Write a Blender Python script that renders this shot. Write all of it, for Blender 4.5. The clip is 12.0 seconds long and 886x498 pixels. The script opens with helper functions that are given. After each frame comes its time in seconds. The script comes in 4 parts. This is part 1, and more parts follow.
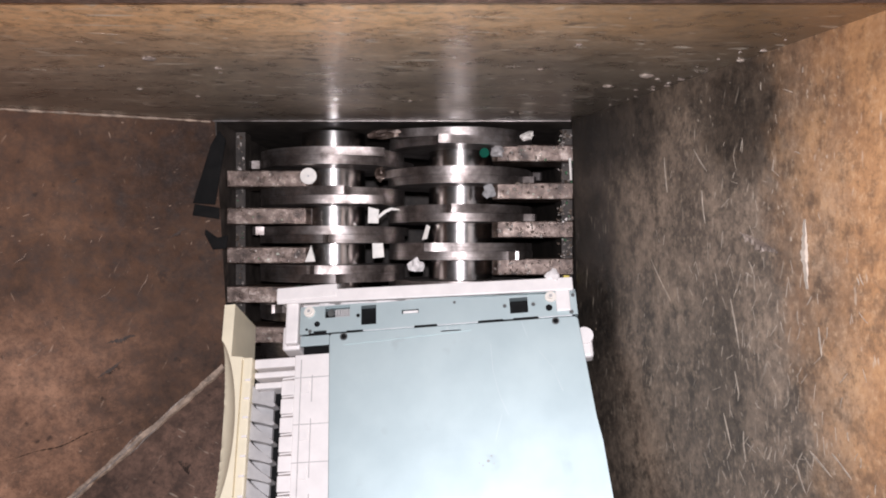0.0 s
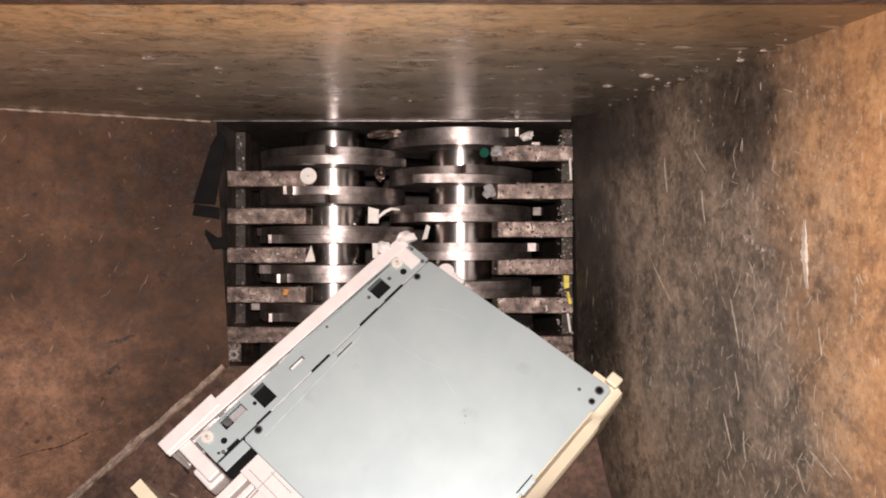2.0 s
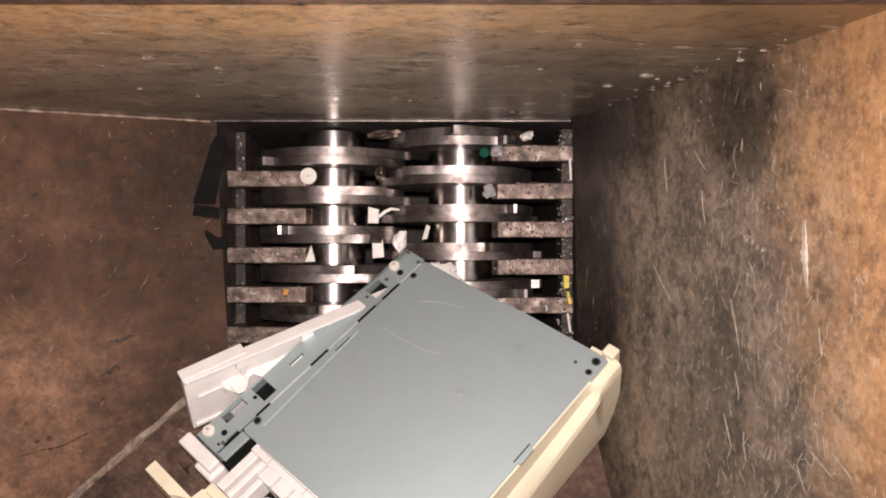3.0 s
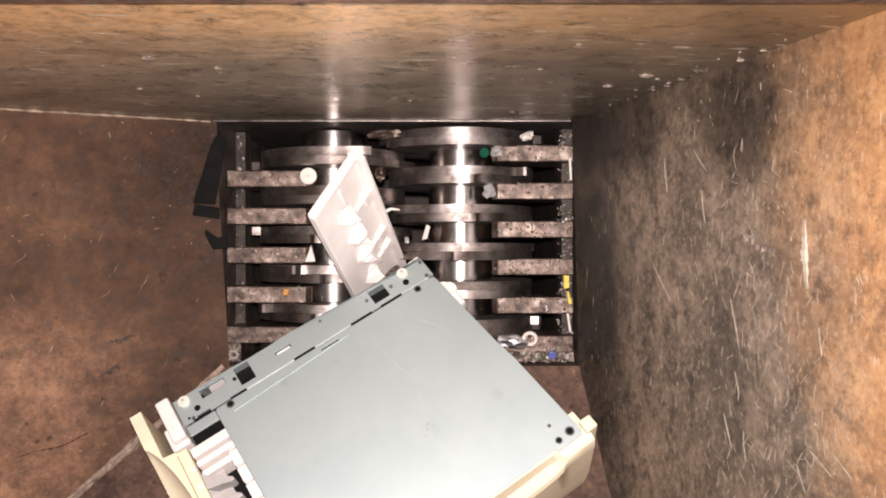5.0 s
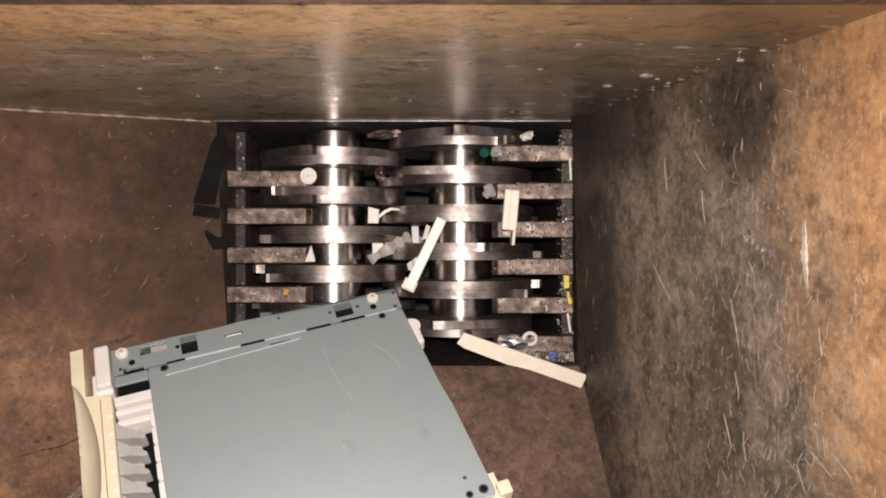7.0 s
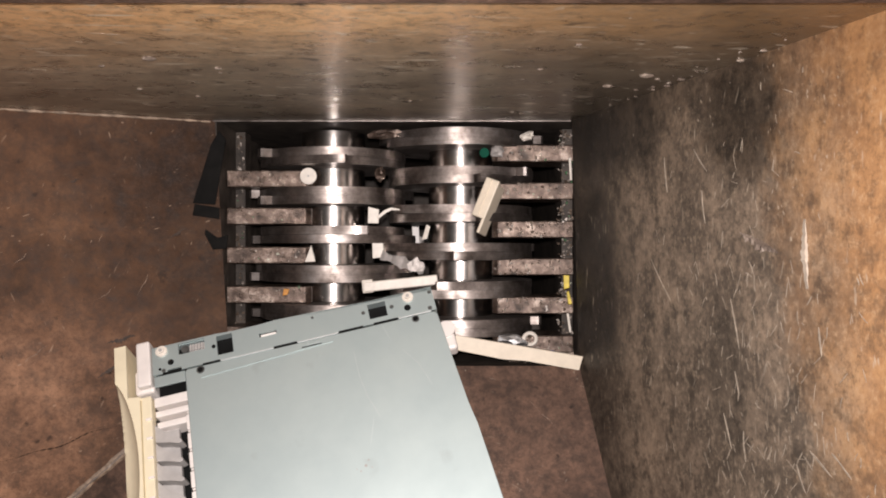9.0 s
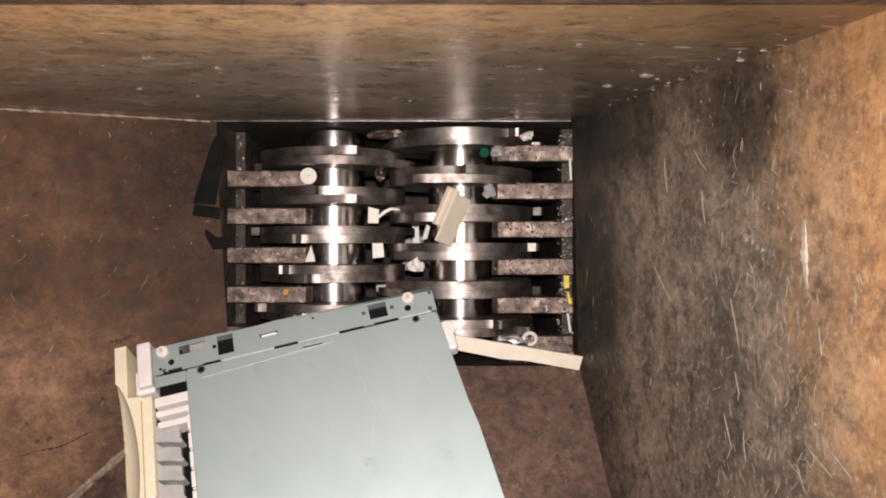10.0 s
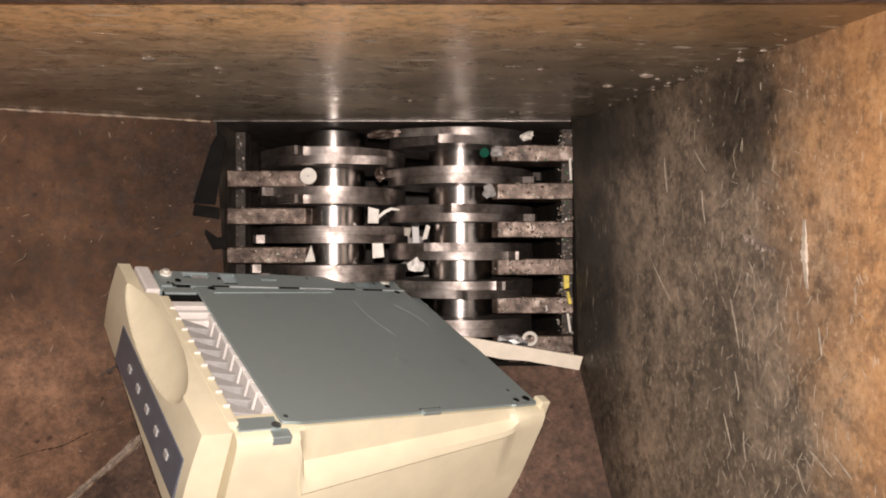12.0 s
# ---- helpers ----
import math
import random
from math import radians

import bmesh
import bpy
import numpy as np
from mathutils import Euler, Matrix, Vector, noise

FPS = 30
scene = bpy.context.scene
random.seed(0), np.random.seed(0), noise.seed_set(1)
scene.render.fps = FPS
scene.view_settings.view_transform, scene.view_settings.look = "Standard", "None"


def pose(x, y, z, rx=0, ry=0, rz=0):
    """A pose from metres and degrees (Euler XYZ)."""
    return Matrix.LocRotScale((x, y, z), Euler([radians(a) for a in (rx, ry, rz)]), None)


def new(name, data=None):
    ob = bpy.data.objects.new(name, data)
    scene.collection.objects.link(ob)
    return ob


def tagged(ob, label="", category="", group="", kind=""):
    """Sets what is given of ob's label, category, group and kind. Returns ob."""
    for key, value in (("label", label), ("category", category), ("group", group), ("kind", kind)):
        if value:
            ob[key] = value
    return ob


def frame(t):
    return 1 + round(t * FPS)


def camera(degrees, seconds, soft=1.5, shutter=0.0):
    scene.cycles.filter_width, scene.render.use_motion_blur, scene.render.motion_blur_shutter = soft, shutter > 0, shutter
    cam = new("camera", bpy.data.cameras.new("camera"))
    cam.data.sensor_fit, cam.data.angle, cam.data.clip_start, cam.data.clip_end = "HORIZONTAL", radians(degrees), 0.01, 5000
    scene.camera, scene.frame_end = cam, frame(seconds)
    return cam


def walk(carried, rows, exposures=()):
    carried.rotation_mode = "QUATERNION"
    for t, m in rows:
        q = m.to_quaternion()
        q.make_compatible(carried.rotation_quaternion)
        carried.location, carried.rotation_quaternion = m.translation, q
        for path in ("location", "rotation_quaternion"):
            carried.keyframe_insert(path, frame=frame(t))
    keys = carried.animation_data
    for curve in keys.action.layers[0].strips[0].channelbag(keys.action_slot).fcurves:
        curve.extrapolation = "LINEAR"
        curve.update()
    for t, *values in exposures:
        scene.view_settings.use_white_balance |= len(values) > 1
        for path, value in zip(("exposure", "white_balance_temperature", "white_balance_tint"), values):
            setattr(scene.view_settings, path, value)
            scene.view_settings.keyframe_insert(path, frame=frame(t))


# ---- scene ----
cam = camera(56.8, 12.0, soft=1.9)
walk(cam, [(0, pose(0, 0, 1.45)), (12, pose(0, 0, 1.45))],
     [(0, 0.0, 5600, 10), (1.1, 0.0, 5600, 10), (1.6, -0.05, 6430, 15), (3.2, 0.05, 6420, 15), (4.8, 0.4, 6420, 15), (5.1, 0.40, 6420, 15), (5.5, 0.1, 6420, 13), (5.8, 0.03, 6420, 12), (6.5, 0.0, 6430, 10), (9.5, 0.0, 6300, 10), (11, 0.0, 6480, 10), (12, -0.13, 6560, 10)])

# ---- light: the lamp beside the lens is the only light in the dark hopper ----
world = bpy.data.worlds.new("dark_workshop")
scene.world = world
world.use_nodes = True
world.node_tree.nodes["Background"].inputs[0].default_value = (1.0, 0.93, 0.85, 1)
world.node_tree.nodes["Background"].inputs[1].default_value = 0.065
flash = bpy.data.lights.new("camera_lamp", "SPOT")
flash.energy = 92
flash.color = (1.0, 0.9, 0.85)
flash.spot_size, flash.spot_blend = radians(160), 0.6
flash.shadow_soft_size = 0.012
new("camera_lamp", flash).matrix_world = pose(0.0, 0.035, 1.46)


# ---- materials ----
def material(name, rough=0.5, metal=0.0):
    m = bpy.data.materials.new(name)
    m.use_nodes = True
    b = m.node_tree.nodes["Principled BSDF"]
    b.inputs["Roughness"].default_value = rough
    b.inputs["Metallic"].default_value = metal
    return m, m.node_tree.nodes, m.node_tree.links, b


def coords(nodes, links, scale=(1, 1, 1), turn=(0, 0, 0), kind="Object"):
    tc, mp = nodes.new("ShaderNodeTexCoord"), nodes.new("ShaderNodeMapping")
    links.new(tc.outputs[kind], mp.inputs[0])
    mp.inputs["Scale"].default_value = scale
    mp.inputs["Rotation"].default_value = [radians(a) for a in turn]
    return mp.outputs[0]


def noise_at(nodes, links, vec, scale, detail=4.0, rough=0.6):
    n = nodes.new("ShaderNodeTexNoise")
    n.inputs["Scale"].default_value, n.inputs["Detail"].default_value, n.inputs["Roughness"].default_value = scale, detail, rough
    links.new(vec, n.inputs["Vector"])
    return n.outputs["Fac"]


def ramp(nodes, links, fac, stops):
    r = nodes.new("ShaderNodeValToRGB")
    el = r.color_ramp.elements
    while len(el) < len(stops):
        el.new(0.5)
    for e, (p, c) in zip(el, stops):
        e.position = p
        e.color = (*c, 1) if len(c) == 3 else c
    links.new(fac, r.inputs[0])
    return r.outputs[0]


def grey(a):
    return (a, a, a)


def mix(nodes, links, fac, a, b):
    x = nodes.new("ShaderNodeMix")
    x.data_type = "RGBA"
    for src, socket in ((fac, x.inputs[0]), (a, x.inputs[6]), (b, x.inputs[7])):
        if isinstance(src, (tuple, list)):
            socket.default_value = (*src, 1)
        elif isinstance(src, float):
            socket.default_value = src
        else:
            links.new(src, socket)
    return x.outputs[2]


def bump(nodes, links, b, height, strength, distance=0.001):
    n = nodes.new("ShaderNodeBump")
    n.inputs["Strength"].default_value, n.inputs["Distance"].default_value = strength, distance
    links.new(height, n.inputs["Height"])
    links.new(n.outputs[0], b.inputs["Normal"])


def stretched(nodes, links, along, across, turn):
    """Coordinates for marks that run along x (turned), so many to the metre along and across."""
    tc, mp = nodes.new("ShaderNodeTexCoord"), nodes.new("ShaderNodeMapping")
    mp.vector_type = "TEXTURE"
    links.new(tc.outputs["Object"], mp.inputs[0])
    mp.inputs["Rotation"].default_value = [radians(a) for a in turn]
    mp.inputs["Scale"].default_value = (1 / along, 1 / across, 1 / across)
    return mp.outputs[0]


def patch(n, l, v, centre, radii, wobble=7.0):
    """A ragged patch round centre: 1 well inside, 0 outside."""
    tc, mp, gr = n.new("ShaderNodeTexCoord"), n.new("ShaderNodeMapping"), n.new("ShaderNodeTexGradient")
    mp.vector_type = "TEXTURE"
    mp.inputs["Location"].default_value, mp.inputs["Scale"].default_value = centre, radii
    gr.gradient_type = "SPHERICAL"
    add = n.new("ShaderNodeMix")
    add.data_type, add.blend_type = "RGBA", "LINEAR_LIGHT"
    add.inputs[0].default_value = 0.4
    l.new(tc.outputs["Object"], mp.inputs[0])
    l.new(mp.outputs[0], gr.inputs[0])
    l.new(gr.outputs["Color"], add.inputs[6])
    l.new(noise_at(n, l, v, wobble, 9, 0.68), add.inputs[7])
    f = n.new("ShaderNodeRGBToBW")
    l.new(add.outputs[2], f.inputs[0])
    return f.outputs[0]


def times(n, l, fac, a, colour):
    x = n.new("ShaderNodeMix")
    x.data_type, x.blend_type = "RGBA", "MULTIPLY"
    l.new(fac, x.inputs[0])
    l.new(a, x.inputs[6])
    x.inputs[7].default_value = (*colour, 1)
    return x.outputs[2]


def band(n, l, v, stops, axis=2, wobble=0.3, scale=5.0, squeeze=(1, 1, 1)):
    """Colour zones along one axis with ragged, fibrous borders; stops give the strength at each place."""
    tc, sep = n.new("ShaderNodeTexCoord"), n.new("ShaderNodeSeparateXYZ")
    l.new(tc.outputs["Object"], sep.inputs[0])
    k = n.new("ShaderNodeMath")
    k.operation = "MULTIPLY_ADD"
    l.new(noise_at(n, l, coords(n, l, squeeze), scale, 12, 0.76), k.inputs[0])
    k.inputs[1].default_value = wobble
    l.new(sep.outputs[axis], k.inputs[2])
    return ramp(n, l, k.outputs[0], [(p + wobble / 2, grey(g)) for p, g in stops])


def worn_steel(name, dark, mid, light, turns, along=8.0, across=280.0, rough=(0.3, 0.55), metal=0.3, scratch=0.68, pale=(0.5, 0.44, 0.36), blotch_size=4.0, grease_and_shade=(), rust=None, shine=0.5, mottled=0.5, squeeze=(1, 1, 1), specks=0.8, fuzz_size=48):
    """Rusty, oily hopper plate: large stains, mottled rust, fine grain, and pale scratches along some directions."""
    m, n, l, b = material(name, 0.4, metal)
    b.inputs["Specular IOR Level"].default_value = shine
    v = coords(n, l, squeeze)
    blotch = noise_at(n, l, v, blotch_size, 12, 0.74)
    base = ramp(n, l, blotch, ((0.34, dark), (0.49, mid), (0.64, light)))
    if rust:
        stops, colour = rust
        base = mix(n, l, band(n, l, v, stops, 2, 0.35, 4.0, squeeze), base, colour)
    fuzz = n.new("ShaderNodeTexNoise")
    fuzz.inputs["Scale"].default_value, fuzz.inputs["Detail"].default_value, fuzz.inputs["Roughness"].default_value, fuzz.inputs["Distortion"].default_value = fuzz_size, 9, 0.72, 0.35
    l.new(v, fuzz.inputs["Vector"])
    mottle = fuzz.outputs["Fac"]
    base = mix(n, l, ramp(n, l, mottle, ((0.36, grey(mottled)), (0.52, grey(0.0)))), base, tuple(c * 0.75 for c in dark))
    base = mix(n, l, ramp(n, l, mottle, ((0.50, grey(0.0)), (0.72, grey(mottled * 0.7)))), base, tuple(min(1, c * 1.2) for c in light))
    # multiplied bands that carry grease and painted shade along an axis
    for stops, colour, axis in grease_and_shade:
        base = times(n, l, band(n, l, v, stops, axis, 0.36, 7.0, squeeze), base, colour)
    grain = noise_at(n, l, v, 120, 7, 0.78)
    base = mix(n, l, ramp(n, l, grain, ((0.38, grey(0.5)), (0.52, grey(0.0)))), base, dark)
    pits = noise_at(n, l, v, 38, 3, 0.55)
    base = mix(n, l, ramp(n, l, pits, ((0.27, grey(0.75)), (0.34, grey(0.0)))), base, tuple(c * 0.4 for c in dark))
    for k, turn in enumerate(turns):
        worn = noise_at(n, l, coords(n, l, (1, 1, 1), (31 * k, 17 * k, 53 * k)), 6.5, 4, 0.65)
        wavy = n.new("ShaderNodeTexNoise")
        wavy.inputs["Scale"].default_value, wavy.inputs["Detail"].default_value, wavy.inputs["Distortion"].default_value = 1.0, 1.0, 0.25
        l.new(stretched(n, l, along * (1 + 0.9 * k), across * (1 - 0.13 * k), turn), wavy.inputs["Vector"])
        line = ramp(n, l, wavy.outputs["Fac"], ((scratch, grey(0.0)), (scratch + 0.06, grey(0.75))))
        line = mix(n, l, ramp(n, l, worn, ((0.48, grey(0.0)), (0.62, grey(1.0)))), (0.0, 0.0, 0.0), line)
        base = mix(n, l, line, base, pale)
    spot = noise_at(n, l, v, 105, 1, 0.4)
    base = mix(n, l, ramp(n, l, spot, ((specks, grey(0.0)), (specks + 0.03, grey(0.6)))), base, pale)
    l.new(base, b.inputs["Base Color"])
    l.new(ramp(n, l, mottle, ((0.35, grey(rough[0])), (0.65, grey(rough[1])))), b.inputs["Roughness"])
    bump(n, l, b, grain, 0.3, 0.0008)
    return m


# shade of the right corner and the foot is painted into its colour
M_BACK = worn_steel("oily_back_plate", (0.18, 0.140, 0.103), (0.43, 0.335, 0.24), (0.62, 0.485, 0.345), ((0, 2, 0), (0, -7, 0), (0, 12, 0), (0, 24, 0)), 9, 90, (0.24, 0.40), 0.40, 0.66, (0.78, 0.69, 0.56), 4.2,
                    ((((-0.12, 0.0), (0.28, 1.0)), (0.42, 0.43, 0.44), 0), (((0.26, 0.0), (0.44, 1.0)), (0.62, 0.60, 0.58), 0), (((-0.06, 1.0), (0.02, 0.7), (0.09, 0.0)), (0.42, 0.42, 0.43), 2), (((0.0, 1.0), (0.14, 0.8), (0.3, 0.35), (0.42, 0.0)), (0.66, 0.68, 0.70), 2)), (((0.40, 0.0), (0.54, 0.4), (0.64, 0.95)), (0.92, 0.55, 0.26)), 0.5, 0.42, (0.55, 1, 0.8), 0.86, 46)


def scuffed_plate():
    """Side wall: bare ochre rust above, grey oily steel below a ragged border, streaks and hair scratches down the
    slope; shade at foot and back corner is painted in.
    """
    m, n, l, b = material("scuffed_side_plate", 0.5, 0.1)
    v = coords(n, l, (1, 0.75, 1))
    fine = noise_at(n, l, coords(n, l, (1, 0.7, 1)), 120, 7, 0.80)
    grit = noise_at(n, l, coords(n, l, (1, 0.8, 1)), 34, 10, 0.75)
    rust = ramp(n, l, noise_at(n, l, v, 9, 12, 0.72), ((0.34, (0.20, 0.104, 0.052)), (0.5, (0.385, 0.206, 0.092)), (0.66, (0.53, 0.30, 0.132))))
    rust = mix(n, l, ramp(n, l, grit, ((0.38, grey(0.7)), (0.50, grey(0.0)))), rust, (0.14, 0.080, 0.045))
    rust = mix(n, l, ramp(n, l, fine, ((0.52, grey(0.0)), (0.66, grey(0.6)))), rust, (0.54, 0.35, 0.19))
    rust = mix(n, l, ramp(n, l, fine, ((0.34, grey(0.7)), (0.47, grey(0.0)))), rust, (0.15, 0.085, 0.046))
    steel = ramp(n, l, noise_at(n, l, v, 12, 12, 0.78), ((0.36, (0.072, 0.056, 0.042)), (0.5, (0.160, 0.122, 0.090)), (0.64, (0.285, 0.213, 0.152))))
    steel = mix(n, l, ramp(n, l, grit, ((0.38, grey(0.8)), (0.52, grey(0.0)))), steel, (0.050, 0.040, 0.031))
    steel = mix(n, l, ramp(n, l, fine, ((0.51, grey(0.0)), (0.66, grey(0.6)))), steel, (0.38, 0.295, 0.21))
    steel = mix(n, l, ramp(n, l, fine, ((0.35, grey(0.65)), (0.47, grey(0.0)))), steel, (0.050, 0.040, 0.031))
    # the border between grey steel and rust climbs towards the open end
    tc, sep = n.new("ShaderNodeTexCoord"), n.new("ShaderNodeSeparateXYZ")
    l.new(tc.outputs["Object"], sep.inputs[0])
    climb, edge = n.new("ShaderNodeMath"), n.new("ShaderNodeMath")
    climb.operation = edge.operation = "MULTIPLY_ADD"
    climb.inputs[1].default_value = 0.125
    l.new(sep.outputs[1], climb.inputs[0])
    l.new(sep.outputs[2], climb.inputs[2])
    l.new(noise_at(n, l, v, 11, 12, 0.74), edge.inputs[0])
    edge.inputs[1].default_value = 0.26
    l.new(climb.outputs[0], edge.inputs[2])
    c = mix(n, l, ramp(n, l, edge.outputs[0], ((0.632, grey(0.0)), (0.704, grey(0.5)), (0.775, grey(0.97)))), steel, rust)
    # two dark smudges, then two patches of grease and painted shade low down
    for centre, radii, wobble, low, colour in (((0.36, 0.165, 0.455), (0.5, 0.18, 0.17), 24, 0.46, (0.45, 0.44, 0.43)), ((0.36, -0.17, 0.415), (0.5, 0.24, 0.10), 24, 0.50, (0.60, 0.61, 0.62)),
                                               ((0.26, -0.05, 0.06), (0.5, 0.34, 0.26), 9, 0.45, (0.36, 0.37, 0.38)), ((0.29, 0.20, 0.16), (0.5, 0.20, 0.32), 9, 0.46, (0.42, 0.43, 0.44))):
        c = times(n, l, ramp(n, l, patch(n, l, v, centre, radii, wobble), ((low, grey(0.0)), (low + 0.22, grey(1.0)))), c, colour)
    # painted shade along the foot
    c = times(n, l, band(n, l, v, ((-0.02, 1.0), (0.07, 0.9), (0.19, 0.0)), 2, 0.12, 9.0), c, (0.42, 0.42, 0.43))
    # painted shade towards the back corner
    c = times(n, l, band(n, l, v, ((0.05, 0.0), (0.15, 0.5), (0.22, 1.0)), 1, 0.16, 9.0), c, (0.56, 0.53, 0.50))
    for k, turn in enumerate(((0, 0, 86), (0, 25, 68), (12, 0, 104), (0, -20, 92))):
        worn = noise_at(n, l, coords(n, l, (1, 1, 1), (31 * k, 17 * k, 53 * k)), 7, 4, 0.65)
        line = ramp(n, l, noise_at(n, l, stretched(n, l, 9 + 4 * k, 230 - 30 * k, turn), 1.0, 1.0, 0.5), ((0.70, grey(0.0)), (0.76, grey(0.7))))
        line = mix(n, l, ramp(n, l, worn, ((0.50, grey(0.0)), (0.64, grey(1.0)))), (0.0, 0.0, 0.0), line)
        c = mix(n, l, line, c, (0.46, 0.38, 0.29))
    c = mix(n, l, ramp(n, l, noise_at(n, l, v, 120, 1, 0.4), ((0.82, grey(0.0)), (0.85, grey(0.6)))), c, (0.5, 0.42, 0.33))
    l.new(c, b.inputs["Base Color"])
    l.new(ramp(n, l, fine, ((0.35, grey(0.42)), (0.65, grey(0.6)))), b.inputs["Roughness"])
    bump(n, l, b, fine, 0.35, 0.0009)
    return m


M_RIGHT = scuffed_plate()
# darker towards the back; grease and painted shade along the lower edge
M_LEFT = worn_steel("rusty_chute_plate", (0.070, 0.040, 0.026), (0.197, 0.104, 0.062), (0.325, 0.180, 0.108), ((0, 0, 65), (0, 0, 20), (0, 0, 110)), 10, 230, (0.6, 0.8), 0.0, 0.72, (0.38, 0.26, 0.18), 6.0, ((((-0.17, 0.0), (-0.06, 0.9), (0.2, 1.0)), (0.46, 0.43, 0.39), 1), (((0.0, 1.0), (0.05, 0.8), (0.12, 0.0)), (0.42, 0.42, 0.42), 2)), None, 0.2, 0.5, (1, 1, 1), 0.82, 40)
M_FRONT = worn_steel("brown_chute_plate", (0.042, 0.026, 0.019), (0.115, 0.068, 0.048), (0.20, 0.117, 0.081), ((0, 0, 80), (0, 0, -30)), 10, 240, (0.6, 0.8), 0.0, 0.70, (0.32, 0.25, 0.19), 7.0, (), None, 0.25, 0.6)


def plain(name, colour, rough=0.5, metal=0.0, var=0.15, scale=60, bumpy=0.1, shine=0.5):
    m, n, l, b = material(name, rough, metal)
    b.inputs["Specular IOR Level"].default_value = shine
    v = coords(n, l)
    f = noise_at(n, l, v, scale, 5, 0.6)
    lo = tuple(c * (1 - var) for c in colour)
    hi = tuple(min(1, c * (1 + var)) for c in colour)
    c = ramp(n, l, f, ((0.35, lo), (0.65, hi)))
    f2 = noise_at(n, l, v, scale * 0.12, 3, 0.6)
    c = mix(n, l, ramp(n, l, f2, ((0.5, grey(0.0)), (0.75, grey(min(1.0, var * 2))))), c, tuple(x * 0.7 for x in colour))
    l.new(c, b.inputs["Base Color"])
    if bumpy:
        bump(n, l, b, f, bumpy, 0.0006)
    return m


def cut_steel():
    """Ground cutter steel with turning marks round the rim and oil stains."""
    m, n, l, b = material("ground_cutter_steel", 0.3, 0.95)
    v = coords(n, l)
    stain = noise_at(n, l, v, 22, 6, 0.65)
    rings = noise_at(n, l, coords(n, l, (6, 420, 6)), 1.0, 3, 0.6)
    c = ramp(n, l, stain, ((0.34, (0.085, 0.068, 0.060)), (0.52, (0.28, 0.242, 0.222)), (0.7, (0.52, 0.47, 0.445))))
    c = mix(n, l, ramp(n, l, rings, ((0.45, grey(0.0)), (0.7, grey(0.5)))), c, (0.14, 0.12, 0.105))
    l.new(c, b.inputs["Base Color"])
    l.new(ramp(n, l, stain, ((0.3, grey(0.50)), (0.7, grey(0.36)))), b.inputs["Roughness"])
    bump(n, l, b, rings, 0.25, 0.0005)
    return m


M_CUT = cut_steel()
M_SHAFT = plain("bright_shaft_steel", (0.47, 0.435, 0.41), 0.23, 1.0, 0.2, 40, 0.03)
M_DARK = plain("black_oily_steel", (0.052, 0.041, 0.033), 0.6, 0.0, 0.5, 30, 0.4, 0.3)


def comb_steel():
    m, n, l, b = material("shred_caked_comb", 0.36, 0.55)
    v = coords(n, l)
    f = noise_at(n, l, v, 38, 9, 0.75)
    c = ramp(n, l, f, ((0.36, (0.022, 0.015, 0.011)), (0.47, (0.082, 0.056, 0.043)), (0.56, (0.165, 0.120, 0.096)), (0.66, (0.36, 0.295, 0.25))))
    s = noise_at(n, l, v, 95, 4, 0.6)
    c = mix(n, l, ramp(n, l, s, ((0.68, grey(0.0)), (0.74, grey(0.7)))), c, (0.6, 0.55, 0.5))
    l.new(c, b.inputs["Base Color"])
    bump(n, l, b, f, 0.6, 0.003)
    return m


M_COMB = comb_steel()


def sheet_steel():
    """Grey galvanised sheet: faint spangle, smudges and a few hair scratches."""
    m, n, l, b = material("galvanised_sheet", 0.6, 0.89)
    v = coords(n, l)
    f = noise_at(n, l, v, 9, 5, 0.6)
    c = ramp(n, l, f, ((0.35, (0.53, 0.612, 0.615)), (0.65, (0.575, 0.657, 0.655))))
    smudge = noise_at(n, l, v, 16, 3, 0.5)
    c = mix(n, l, ramp(n, l, smudge, ((0.66, grey(0.0)), (0.78, grey(0.25)))), c, (0.30, 0.32, 0.32))
    for turn in ((0, 0, 72), (0, 0, 105)):
        st = noise_at(n, l, stretched(n, l, 6, 300, turn), 1.0, 0.0, 0.5)
        c = mix(n, l, ramp(n, l, st, ((0.83, grey(0.0)), (0.85, grey(0.35)))), c, (0.78, 0.82, 0.82))
    spots = noise_at(n, l, v, 70, 2, 0.5)
    c = mix(n, l, ramp(n, l, spots, ((0.77, grey(0.0)), (0.79, grey(0.4)))), c, (0.2, 0.2, 0.2))
    l.new(c, b.inputs["Base Color"])
    l.new(ramp(n, l, f, ((0.3, grey(0.67)), (0.7, grey(0.63)))), b.inputs["Roughness"])
    return m


M_PLATE = sheet_steel()
M_CREAM = plain("yellowed_cream_plastic", (0.84, 0.75, 0.545), 0.40, 0, 0.05, 20, 0.02)
M_WHITE = plain("white_plastic", (0.84, 0.785, 0.745), 0.4, 0, 0.05, 30, 0.03)
M_SCRAP = plain("off_white_scrap", (0.78, 0.72, 0.64), 0.45, 0, 0.08, 80, 0.1)
M_TRIM = plain("ivory_trim_plastic", (0.74, 0.65, 0.52), 0.45, 0, 0.06, 60, 0.05)
M_FIN = plain("grey_paper_guide", (0.44, 0.42, 0.405), 0.45, 0, 0.1, 50, 0.05)
M_RIM = plain("tinned_screw_steel", (0.22, 0.23, 0.23), 0.4, 0.8, 0.2, 60, 0.1)
M_BLACK = plain("black_plastic", (0.008, 0.008, 0.008), 0.7, 0, 0.3, 30, 0.1, 0.12)
